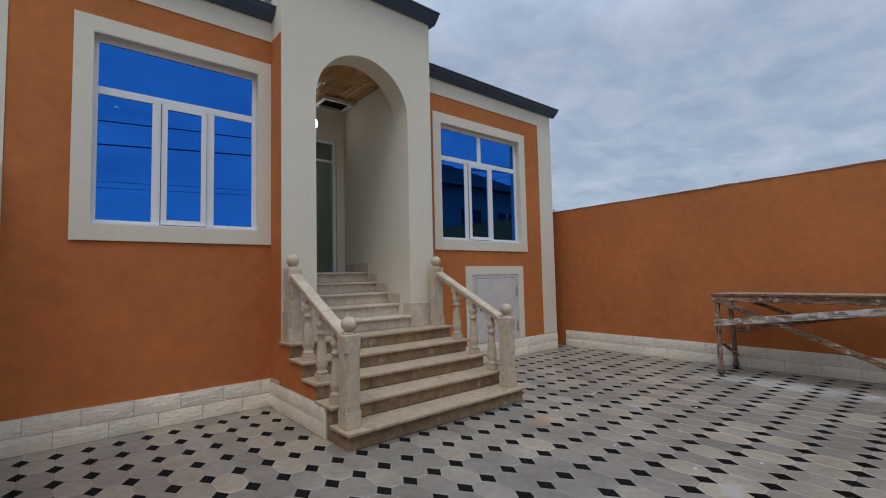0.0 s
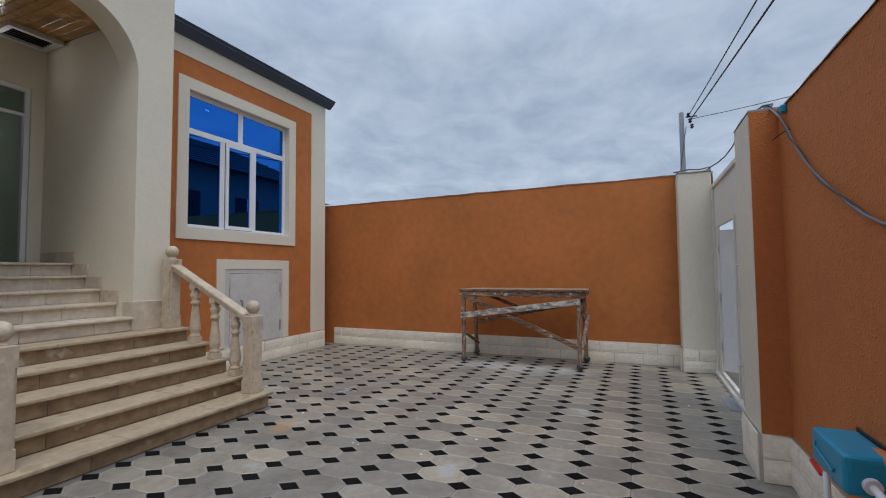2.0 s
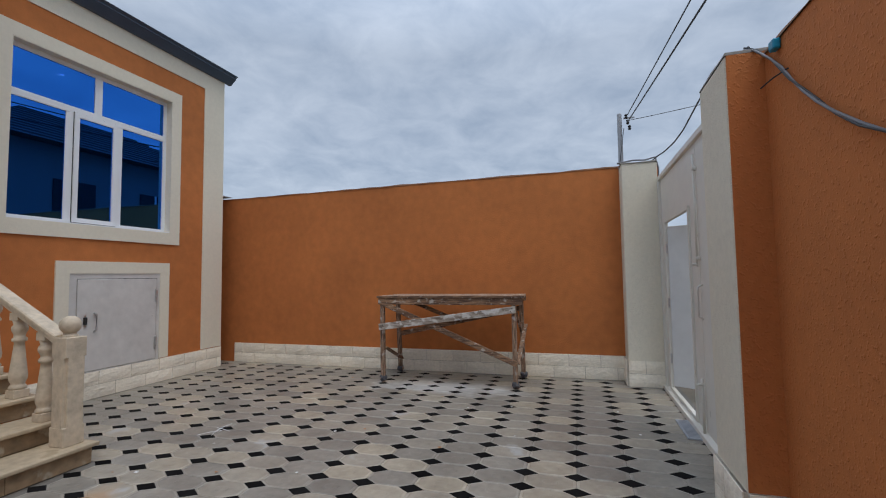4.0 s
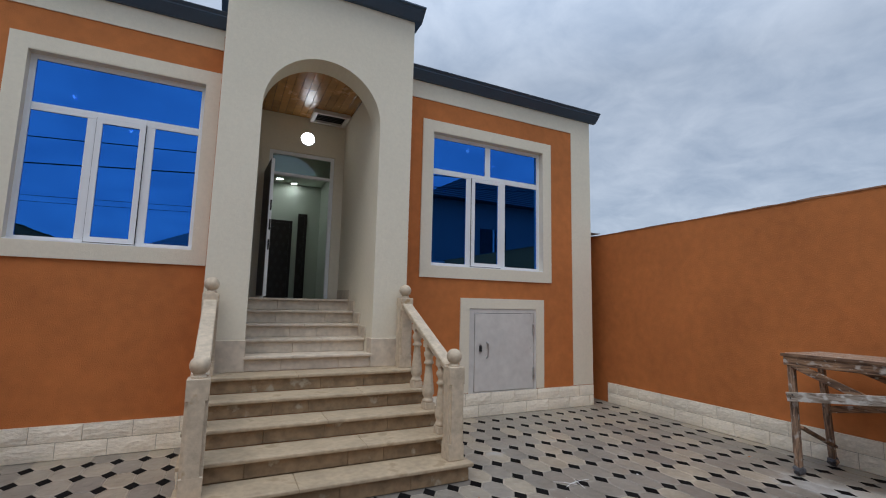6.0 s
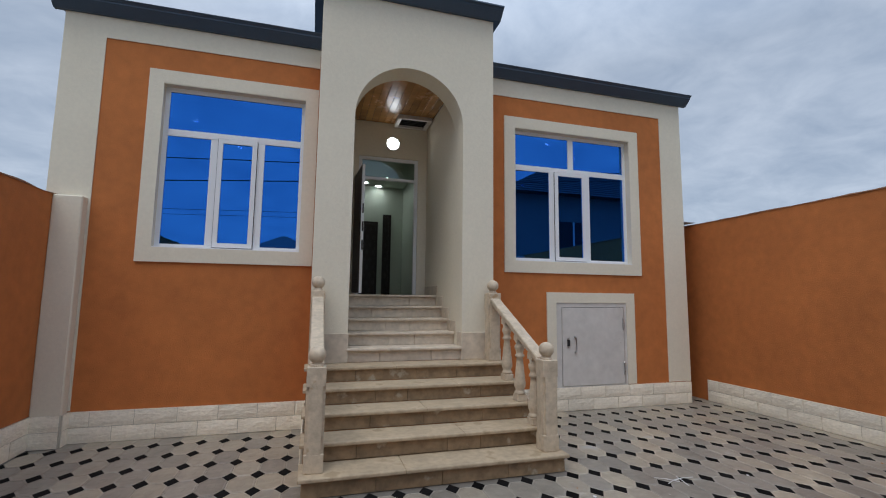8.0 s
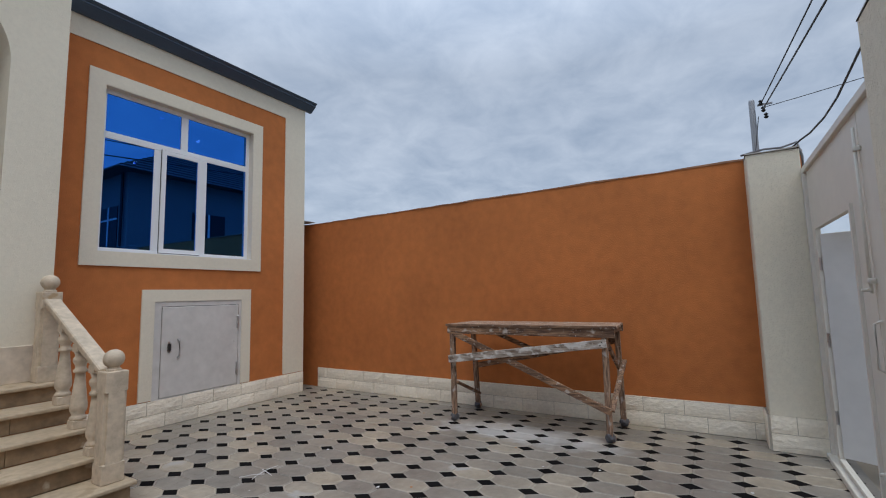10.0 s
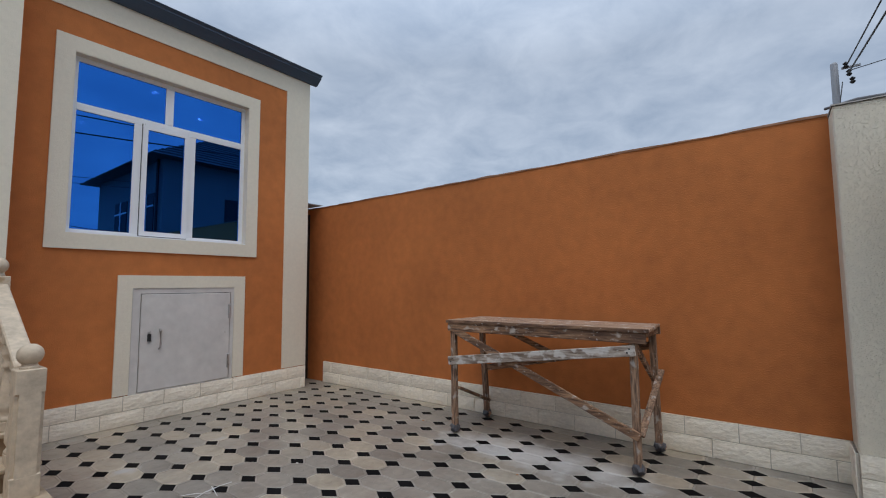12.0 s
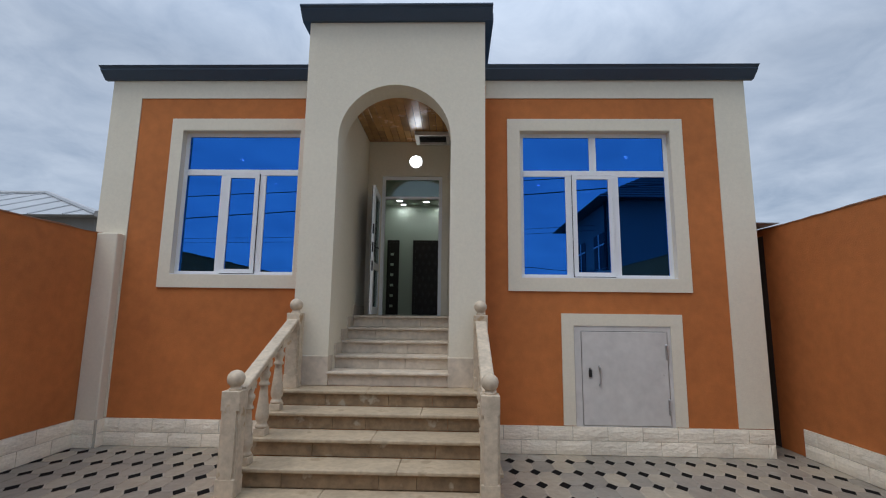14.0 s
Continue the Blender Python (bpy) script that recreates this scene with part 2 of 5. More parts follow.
def weathered(name, base, dark, pale, run, splash=0.6, amount=0.8):
    """Rough timber: grain along run, dark soaked streaks, dried plaster and paint splashes."""
    m = bpy.data.materials.new(name)
    m.use_nodes = True
    n, l = m.node_tree.nodes, m.node_tree.links
    b = n["Principled BSDF"]
    b.inputs["Roughness"].default_value = 0.85
    geo = n.new("ShaderNodeNewGeometry")
    rnd = n.new("ShaderNodeObjectInfo").outputs["Random"]
    shift = n.new("ShaderNodeVectorMath"); shift.operation = "ADD"
    l.new(geo.outputs["Position"], shift.inputs[0])
    sc = n.new("ShaderNodeMath"); sc.operation = "MULTIPLY"; sc.inputs[1].default_value = 7.0
    l.new(rnd, sc.inputs[0]); l.new(sc.outputs[0], shift.inputs[1])

    def tex(scale, detail, stretch):
        vm = n.new("ShaderNodeVectorMath"); vm.operation = "MULTIPLY"; vm.inputs[1].default_value = stretch
        t = n.new("ShaderNodeTexNoise"); t.inputs["Scale"].default_value, t.inputs["Detail"].default_value = scale, detail
        l.new(shift.outputs[0], vm.inputs[0]); l.new(vm.outputs[0], t.inputs["Vector"])
        return t.outputs["Fac"]

    def blend(fac, lo, hi, a, c, most=1.0):
        mr = n.new("ShaderNodeMapRange"); mr.inputs["From Min"].default_value, mr.inputs["From Max"].default_value = lo, hi
        mr.inputs["To Max"].default_value = most
        l.new(fac, mr.inputs["Value"])
        mx = n.new("ShaderNodeMix"); mx.data_type = "RGBA"
        l.new(mr.outputs[0], mx.inputs["Factor"])
        for key, v in (("A", a), ("B", c)):
            if isinstance(v, tuple):
                mx.inputs[key].default_value = (*v, 1)
            else:
                l.new(v, mx.inputs[key])
        return mx.outputs["Result"]

    grain = tex(55, 5, run)
    col = blend(grain, 0.36, 0.62, dark, base)
    col = blend(tex(7, 4, run), 0.52, 0.70, col, dark, 0.75)
    half = tuple((r + 1) / 2 for r in run)
    col = blend(tex(15, 8, half), splash, splash + 0.09, col, pale, amount)
    col = blend(tex(60, 3, half), 0.66, 0.70, col, pale, amount * 0.8)
    l.new(col, b.inputs["Base Color"])
    bp = n.new("ShaderNodeBump"); bp.inputs["Strength"].default_value, bp.inputs["Distance"].default_value = 0.8, 0.006
    l.new(grain, bp.inputs["Height"]); l.new(bp.outputs[0], b.inputs["Normal"])
    return m


ALONG, UPRIGHT = (1, 0.10, 0.9), (1, 1, 0.12)
M_PLANK = weathered("scaffold_wood", (0.38, 0.225, 0.13), (0.085, 0.046, 0.03), (0.58, 0.53, 0.47), ALONG, 0.60)
M_LEG = weathered("scaffold_leg_wood", (0.40, 0.255, 0.165), (0.12, 0.075, 0.052), (0.52, 0.49, 0.45), UPRIGHT, 0.59)
M_PLANK_PALE = weathered("paint_splashed_wood", (0.47, 0.41, 0.35), (0.18, 0.135, 0.10), (0.66, 0.64, 0.60), ALONG, 0.50)
M_PLANK_TOP = weathered("dusty_plank", (0.46, 0.30, 0.195), (0.18, 0.105, 0.068), (0.62, 0.56, 0.49), ALONG, 0.58, 0.7)
# near-black tone that paints in the shade of the narrow alley
M_ALLEY_SHADE = surface("alley_shade_tone", (0.05, 0.034, 0.024), 0.95, vary=0.4, grain=9, blotch=2, bump=0.6, bump_scale=30, depth=0.01)
M_DAMASK = surface("damask_relief", (0.034, 0.026, 0.027), 0.35, vary=0.2, bump=0.1)
M_RAG = surface("plastic_wrap", (0.075, 0.075, 0.085), 0.45, vary=0.5, grain=40, blotch=20, bump=1.0, bump_scale=50, depth=0.01, stain=(0.42, 0.25, 0.16), stain_at=0.58, stain_scale=15)
M_PINE = surface("varnished_pine", (0.40, 0.20, 0.065), 0.25, vary=0.3, grain=9, blotch=3, bump=0.1, rand=0.3, island=True)
M_BLUE = surface("cyan_box_paint", (0.008, 0.26, 0.42), 0.35, vary=0.08, grain=12, blotch=6, bump=0.1, stain=(0.40, 0.12, 0.035), stain_at=0.655, stain_scale=5)
M_WHITEPIPE = surface("white_plastic_pipe", (0.74, 0.74, 0.73), 0.4, vary=0.05, bump=0.0)
M_RED = surface("red_plastic", (0.55, 0.03, 0.02), 0.4, vary=0.08, bump=0.0)
M_CABLE = surface("grey_cable", (0.16, 0.16, 0.17), 0.5, vary=0.3, grain=30, blotch=6, bump=0.2)
M_BLACKCABLE = surface("black_cable", (0.02, 0.02, 0.022), 0.5, vary=0.2, bump=0.0)
M_POLE = surface("grey_steel_pole", (0.30, 0.31, 0.33), 0.55, vary=0.12, bump=0.1)
M_HALL = surface("pale_green_wall", (0.55, 0.60, 0.52), 0.7, vary=0.04, bump=0.05)
M_HALLFLOOR = surface("hall_floor", (0.30, 0.26, 0.22), 0.3, vary=0.15, bump=0.0)
M_WENGE = surface("dark_wenge_door", (0.022, 0.015, 0.013), 0.4, vary=0.3, grain=20, blotch=6, bump=0.1)
M_ROOM = surface("room_wall", (0.30, 0.30, 0.30), 0.8, vary=0.05, bump=0.0)
M_LED = lamp_material("white_led", (0.93, 0.97, 1.0), 9.0)
M_SPOT = lamp_material("hall_led", (0.92, 1.0, 0.98), 22.0)
M_BULB = lamp_material("chandelier_bulb", (0.85, 0.95, 1.0), 18.0)
M_HOUSE2 = surface("grey_render", (0.22, 0.215, 0.205), 0.9, vary=0.1, bump=0.2)
M_ROOFTILE = surface("dark_roof_tile", (0.07, 0.065, 0.065), 0.6, vary=0.2, bump=0.3)
M_TIN = surface("galvanised_roof", (0.42, 0.43, 0.44), 0.45, metal=0.3, vary=0.1, grain=6, blotch=1, bump=0.1)
M_GROUND = surface("packed_earth", (0.20, 0.17, 0.13), 0.95, vary=0.25, grain=4, blotch=0.4, bump=0.5)
M_GRATE = surface("galvanised_grate", (0.50, 0.54, 0.60), 0.4, metal=0.5, vary=0.1, bump=0.1)
M_TWIG = surface("white_scrap", (0.68, 0.68, 0.68), 0.7, vary=0.2, bump=0.0)
M_RUST = surface("rust_dust", (0.40, 0.19, 0.08), 0.95, vary=0.3, bump=0.3)

# ---- building helpers ----
PLACE = {}


def thing(name, at, label, category, group="", kind=""):
    """An empty at the base of a thing; its parts follow with part()."""
    ob = new(name)
    ob.empty_display_size = 0.1
    ob.location = at
    PLACE[ob] = Vector(at)
    return tagged(ob, label, category, group, kind)


def finish(bm, name, mat, smooth=False):
    bmesh.ops.recalc_face_normals(bm, faces=bm.faces)
    me = bpy.data.meshes.new(name)
    if smooth:
        for f in bm.faces:
            f.smooth = True
    bm.to_mesh(me)
    bm.free()
    for one in (mat if isinstance(mat, (list, tuple)) else [mat]):
        me.materials.append(one)
    return me


def part(name, bm, mat, parent=None, label="", smooth=False):
    """One mesh object from bm, given in world metres, under parent."""
    base = PLACE.get(parent, Vector((0, 0, 0)))
    bmesh.ops.translate(bm, verts=bm.verts, vec=-base)
    ob = new(name, finish(bm, name, mat, smooth))
    if parent:
        ob.parent = parent
        PLACE[ob] = base
    return tagged(ob, label)


def structure(name, bm, mat, label, category, smooth=False):
    ob = part(name, bm, mat, None, label, smooth)
    PLACE[ob] = Vector((0, 0, 0))
    return tagged(ob, label, category, kind="structure")


def box(bm, x0, x1, y0, y1, z0, z1, bevel=0.0, seg=1):
    g = bmesh.ops.create_cube(bm, size=1.0)
    m = Matrix.Translation(((x0 + x1) / 2, (y0 + y1) / 2, (z0 + z1) / 2)) @ Matrix.Diagonal((x1 - x0, y1 - y0, z1 - z0, 1))
    bmesh.ops.transform(bm, matrix=m, verts=g["verts"])
    if bevel:
        es = list({e for v in g["verts"] for e in v.link_edges})
        bmesh.ops.bevel(bm, geom=es, offset=bevel, segments=seg, affect="EDGES", profile=0.5)
    return bm


def boxed(*a, **k):
    return box(bmesh.new(), *a, **k)


def beam(bm, a, b, w, h, bevel=0.004, up=(0, 0, 1)):
    """A timber of section w x h from a to b."""
    a, b = Vector(a), Vector(b)
    d = (b - a).normalized()
    side = d.cross(Vector(up))
    if side.length < 1e-3:
        side = d.cross(Vector((0, 1, 0)))
    side.normalize()
    top = side.cross(d)
    g = bmesh.ops.create_cube(bm, size=1.0)
    m = Matrix((side, d, top)).transposed().to_4x4()
    bmesh.ops.transform(bm, matrix=Matrix.Translation((a + b) / 2) @ m @ Matrix.Diagonal((w, (b - a).length, h, 1)), verts=g["verts"])
    if bevel:
        es = list({e for v in g["verts"] for e in v.link_edges})
        bmesh.ops.bevel(bm, geom=es, offset=bevel, segments=1, affect="EDGES")
    return bm


def lathe(bm, x, y, profile, seg=20):
    """A turned shape on the upright axis through x, y; profile: radius, height."""
    rings = []
    for r, z in profile:
        rings.append([bm.verts.new((x + r * math.cos(2 * math.pi * k / seg), y + r * math.sin(2 * math.pi * k / seg), z)) for k in range(seg)])
    for a, b in zip(rings, rings[1:]):
        for k in range(seg):
            bm.faces.new((a[k], a[(k + 1) % seg], b[(k + 1) % seg], b[k]))
    bm.faces.new(rings[0][::-1]); bm.faces.new(rings[-1])
    return bm


def tube(bm, points, r, seg=8):
    """A bent pipe or cable through the points."""
    pts = [Vector(p) for p in points]
    rings = []
    for k, p in enumerate(pts):
        d = (pts[min(k + 1, len(pts) - 1)] - pts[max(k - 1, 0)]).normalized()
        s = d.cross(Vector((0, 0, 1)))
        if s.length < 1e-3:
            s = d.cross(Vector((0, 1, 0)))
        s.normalize()
        u = s.cross(d)
        rings.append([bm.verts.new(p + r * (math.cos(2 * math.pi * j / seg) * s + math.sin(2 * math.pi * j / seg) * u)) for j in range(seg)])
    for a, b in zip(rings, rings[1:]):
        for j in range(seg):
            bm.faces.new((a[j], a[(j + 1) % seg], b[(j + 1) % seg], b[j]))
    bm.faces.new(rings[0][::-1]); bm.faces.new(rings[-1])
    return bm


def sag(a, b, drop, steps=24):
    a, b = Vector(a), Vector(b)
    return [a.lerp(b, k / steps) - Vector((0, 0, drop * 4 * (k / steps) * (1 - k / steps))) for k in range(steps + 1)]


def wall_cells(bm, x0, x1, y0, y1, z0, z1, holes):
    """A wall along x with rectangular holes (x0, x1, z0, z1)."""
    xs = sorted({x0, x1, *[v for h in holes for v in h[:2]]})
    for a, b in zip(xs, xs[1:]):
        cut = sorted([h[2:] for h in holes if h[0] <= a and h[1] >= b])
        z = z0
        for c, d in cut:
            if c > z:
                box(bm, a, b, y0, y1, z, c)
            z = d
        if z < z1:
            box(bm, a, b, y0, y1, z, z1)
    return bm


def ring(bm, x0, x1, z0, z1, band, y0, y1, bottom=True):
    """A flat band round a rectangle, butted at the corners."""
    box(bm, x0, x1, y0, y1, z1 - band, z1)
    if bottom:
        box(bm, x0, x1, y0, y1, z0, z0 + band)
    zb = z0 + band if bottom else z0
    box(bm, x0, x0 + band, y0, y1, zb, z1 - band)
    box(bm, x1 - band, x1, y0, y1, zb, z1 - band)
    return bm


# ---- plan ----
FY = 6.235            # facade
PY = 5.855            # portal front
HX0, HX1 = -0.966, 8.27
HTOP = 5.17
LX = -0.84            # left boundary wall
RX = 8.72             # right boundary wall
BY = -0.98            # back wall
SILL = 1.74           # entrance floor
PX0, PX1, AX0, AX1 = 2.07, 4.535, 2.54, 4.07
PTOP = 5.86
NOSE = [4.05, 4.40, 4.75, 5.11, 5.48, 5.83, 6.16, 6.49, 6.82, 7.15]
RISE = 0.174
DOOR_Y = 8.0
LW = (0.14, 1.91, 2.27, 4.40)
RW = (5.045, 7.185, 2.27, 4.40)
HATCH = (5.745, 7.03, 0.345, 1.65)

# ---- ground and paving bed ----
structure("ground", boxed(-150, 150, -150, 150, -0.4, -0.06), M_GROUND, "bare packed earth outside the yard", "ground")
floor = structure("floor", boxed(LX - 0.1, RX + 0.1, -1.2, 7.0, -0.06, -0.006), M_GROUT, "cement bed with thin joints under the yard tiles", "floor")

# ---- the house ----
house = thing("house", (3.65, FY, 0), "single-storey raised house with terracotta and cream stucco front", "house", kind="structure")
hb = wall_cells(bmesh.new(), HX0, HX1, FY, FY + 0.3, 0, HTOP, [LW, RW, (AX0 - 0.2, AX1 + 0.2, 0.0, 4.93), HATCH])
part("front_wall", hb, M_ORANGE, house, "terracotta stucco front wall")
for x0, x1, y0, y1 in ((HX1 - 0.3, HX1, FY + 0.3, 16.0), (HX0, HX0 + 0.3, FY + 0.3, 16.0), (HX0, HX1, 16.0, 16.3)):
    part("side_wall", boxed(x0, x1, y0, y1, 0, HTOP), M_CREAM, house)
# cream bands on the front
for x0, x1, z0, z1 in ((HX0 - 0.004, -0.52, 0.36, 4.89), (7.83, HX1 + 0.004, 0.36, 4.89), (HX0 - 0.004, PX0, 4.89, HTOP), (PX1, HX1 + 0.004, 4.89, HTOP)):
    part("cream_band", boxed(x0, x1, FY - 0.012, FY, z0, z1), M_CREAM, house, "cream stucco band")
for x0, x1 in ((-0.015, 2.06), (4.873, 7.352)):
    part("window_surround", ring(bmesh.new(), x0, x1, 2.1, 4.57, 0.172, FY - 0.022, FY), M_CREAM, house, "cream stucco window surround")
part("hatch_surround", ring(bmesh.new(), 5.58, 7.185, 0.36, 1.805, 0.16, FY - 0.022, FY, bottom=False), M_CREAM, house, "cream stucco surround of the cellar hatch")
# window reveals
for x0, x1, z0, z1 in (LW, RW):
    rb = bmesh.new()
    box(rb, x0 - 0.003, x0 + 0.012, FY - 0.018, FY + 0.28, z0, z1)
    box(rb, x1 - 0.012, x1 + 0.003, FY - 0.018, FY + 0.28, z0, z1)
    box(rb, x0 + 0.012, x1 - 0.012, FY - 0.018, FY + 0.28, z1 - 0.012, z1 + 0.003)
    box(rb, x0 + 0.012, x1 - 0.012, FY - 0.018, FY + 0.28, z0 - 0.003, z0 + 0.012)
    part("window_reveal", rb, M_CREAM, house)


def eave(x0, x1, yf, z0, z1, back, name="eave_gutter"):
    """A folded metal eave: flat soffit, slanted fascia and a lip."""
    prof = [(yf, z0), (yf - 0.05, z0), (yf - 0.16, z0 + 0.10), (yf - 0.16, z0 + 0.115), (yf - 0.20, z0 + 0.15), (yf - 0.20, z1), (yf - 0.17, z1), (yf + back, z1 + 0.10), (yf + back, z1 - 0.02), (yf, z1 - 0.06)]
    bm = bmesh.new()
    rows = [[bm.verts.new((x, y, z)) for y, z in prof] for x in (x0, x1)]
    k = len(prof)
    for j in range(k):
        bm.faces.new((rows[0][j], rows[0][(j + 1) % k], rows[1][(j + 1) % k], rows[1][j]))
    bm.faces.new(rows[0][::-1]); bm.faces.new(rows[1])
    return bm


part("eave_gutter", eave(HX0 - 0.12, PX0 - 0.002, FY, 5.165, 5.31, 0.5), M_ROOF, house, "dark slate-blue folded metal eave")
part("eave_gutter", eave(PX1 + 0.002, HX1 + 0.13, FY, 5.165, 5.31, 0.5), M_ROOF, house, "dark slate-blue folded metal eave")
part("eave_gutter", eave(PX0 - 0.10, PX1 + 0.10, PY, PTOP - 0.02, 5.97, 0.5), M_ROOF, house, "dark metal eave of the entrance portal")
# roof planes
rb = bmesh.new()
vs = [rb.verts.new(p) for p in ((HX0 - 0.12, FY - 0.17, 5.30), (HX1 + 0.13, FY - 0.17, 5.30), (HX1 + 0.13, 16.4, 5.30), (HX0 - 0.12, 16.4, 5.30), (2.2, 11.2, 6.1), (5.1, 11.2, 6.1))]
for q in ((0, 1, 5, 4), (1, 2, 5), (2, 3, 4, 5), (3, 0, 4), (0, 3, 2, 1)):
    rb.faces.new([vs[k] for k in q])
part("roof", rb, M_ROOF, house, "low dark sheet-metal roof")
part("portal_roof", boxed(PX0 - 0.12, PX1 + 0.12, PY + 0.02, FY + 3.0, PTOP + 0.003, 5.99), M_ROOF, house)

# portal with its arch
CX, AR = (AX0 + AX1) / 2, (AX1 - AX0) / 2
SPRING = 4.905 - AR


def arch_ngon(bm, y, x0, x1, z0, z1):
    pts = [(x0, z0), (x0, z1), (x1, z1), (x1, z0), (AX1, z0)]
    pts += [(CX + AR * math.cos(math.pi * k / 28), SPRING + AR * math.sin(math.pi * k / 28)) for k in range(29)]
    pts += [(AX0, z0)]
    return bm.faces.new([bm.verts.new((x, y, z)) for x, z in pts])


ab = bmesh.new()
f = arch_ngon(ab, PY, PX0, PX1, 5 * RISE, PTOP)
ex = bmesh.ops.extrude_face_region(ab, geom=[f])
bmesh.ops.translate(ab, verts=[v for v in ex["geom"] if isinstance(v, bmesh.types.BMVert)], vec=(0, FY - PY, 0))
part("portal", ab, M_CREAM, house, "cream stucco entrance portal with a round arch")
part("portal_cheek", boxed(PX0 - 0.005, PX0 - 0.001, PY + 0.012, FY - 0.001, 0.36, 4.89), M_ORANGE, house, "terracotta side of the portal")
part("portal_cheek", boxed(PX1 + 0.001, PX1 + 0.005, PY + 0.012, FY - 0.001, 0.36, 4.89), M_ORANGE, house, "terracotta side of the portal")
bk = bmesh.new()
box(bk, PX0, AX0, PY + 0.03, FY, 0, 5 * RISE)
box(bk, AX1, PX1, PY + 0.03, FY, 0, 5 * RISE)
box(bk, PX0, PX1, FY + 0.3, FY + 3.0, HTOP, PTOP)
part("portal_base", bk, M_CREAM, house)
# stone shoes at the foot of the piers
for x0, x1 in ((PX0 + 0.002, AX0 + 0.01), (AX1 - 0.01, PX1 - 0.002)):
    part("pier_shoe", boxed(x0, x1, PY - 0.018, PY + 0.2, 5 * RISE, 1.235, bevel=0.006), M_UPPER, house, "limestone shoe of the pier")
# vestibule
vb = bmesh.new()
box(vb, AX0 - 0.2, AX0, FY, DOOR_Y, 0.5, 4.93)
box(vb, AX1, AX1 + 0.2, FY, DOOR_Y, 0.5, 4.93)
part("vestibule_wall", vb, M_CREAM, house)
DOOR = (2.80, 3.90, SILL, 4.27)
part("entrance_wall", wall_cells(bmesh.new(), AX0 - 0.2, AX1 + 0.2, DOOR_Y, DOOR_Y + 0.2, SILL - 0.2, 5.1, [DOOR]), M_CREAM, house)
part("door_surround", ring(bmesh.new(), 2.69, 4.01, SILL, 4.38, 0.11, DOOR_Y - 0.02, DOOR_Y, bottom=False), M_CREAM, house)
# pine board ceiling in one mesh
pb = bmesh.new()
x = AX0 + 0.004
while x < AX1 - 0.02:
    w = min(0.115, AX1 - 0.004 - x)
    y = FY + 0.004
    for yb in (FY + 0.62, DOOR_Y - 0.5, DOOR_Y - 0.004) if int(x * 100) % 2 else (FY + 1.05, DOOR_Y - 0.004):
        box(pb, x, x + w - 0.005, y, yb - 0.003, 4.925, 4.945, bevel=0.004)
        y = yb
    x += w
structure("ceiling", pb, M_PINE, "varnished knotty pine boards above the entrance", "ceiling")
part("ceiling_back", boxed(AX0 - 0.2, AX1 + 0.2, FY + 0.3, DOOR_Y + 0.2, 4.95, 5.0), M_DARK, house)

# entrance door
door = thing("door_1", (3.3, DOOR_Y, SILL), "white plastic entrance door with clear glass, standing open", "door", kind="structure")
fb = bmesh.new()
ring(fb, DOOR[0], DOOR[1], SILL, DOOR[3], 0.06, DOOR_Y + 0.02, DOOR_Y + 0.09, bottom=False)
box(fb, DOOR[0] + 0.06, DOOR[1] - 0.06, DOOR_Y + 0.02, DOOR_Y + 0.09, 3.845, 3.89)
part("door_frame", fb, M_PVC, door)
tb = bmesh.new()
part("transom_pane", box(tb, DOOR[0] + 0.06, DOOR[1] - 0.06, DOOR_Y + 0.05, DOOR_Y + 0.058, 3.89, DOOR[3] - 0.06), M_DOORGLASS, door)


def swung(bm):
    """The leaf stands nearly square to the wall on its hinges."""
    bmesh.ops.rotate(bm, cent=(DOOR[0] - 0.05, DOOR_Y - 0.03, 0), matrix=Matrix.Rotation(radians(3), 3, "Z"), verts=bm.verts)
    return bm


leaf = bmesh.new()
x0, x1, y0, y1 = DOOR[0] - 0.055, DOOR[0] - 0.008, DOOR_Y - 0.83, DOOR_Y - 0.03
box(leaf, x0, x1, y0, y0 + 0.10, SILL + 0.02, 3.86, bevel=0.005)
box(leaf, x0, x1, y1 - 0.10, y1, SILL + 0.02, 3.86, bevel=0.005)
for z in (SILL + 0.02, SILL + 0.75, 3.74):
    box(leaf, x0, x1, y0 + 0.10, y1 - 0.10, z, z + 0.12)
lf = part("door_leaf", swung(leaf), M_PVC, door, "open white plastic door leaf")
part("leaf_pane", swung(boxed(x0 + 0.026, x0 + 0.034, y0 + 0.10, y1 - 0.10, SILL + 0.14, 3.74)), M_DOORGLASS, lf)
part("outer_face", swung(boxed(x0 - 0.008, x0 - 0.001, y0 + 0.012, y1 - 0.01, SILL + 0.03, 3.85)), M_WENGE, lf, "dark brown outer face")
hn = bmesh.new()
box(hn, x1, x1 + 0.012, y0 + 0.035, y0 + 0.07, 2.68, 2.92, bevel=0.003)
tube(hn, [(x1 + 0.01, y0 + 0.05, 2.83), (x1 + 0.05, y0 + 0.05, 2.83), (x1 + 0.055, y0 + 0.16, 2.83)], 0.010)
box(hn, x0 - 0.012, x0, y0 + 0.035, y0 + 0.07, 2.68, 2.92, bevel=0.003)
part("door_handle", swung(hn), M_DARK, lf, "dark lever handle")
for z in (2.45, 2.75, 3.05):
    part("lock_plate", swung(boxed(x0 + 0.018, x0 + 0.042, y0 - 0.003, y0 + 0.002, z, z + 0.16)), M_DARK, lf)

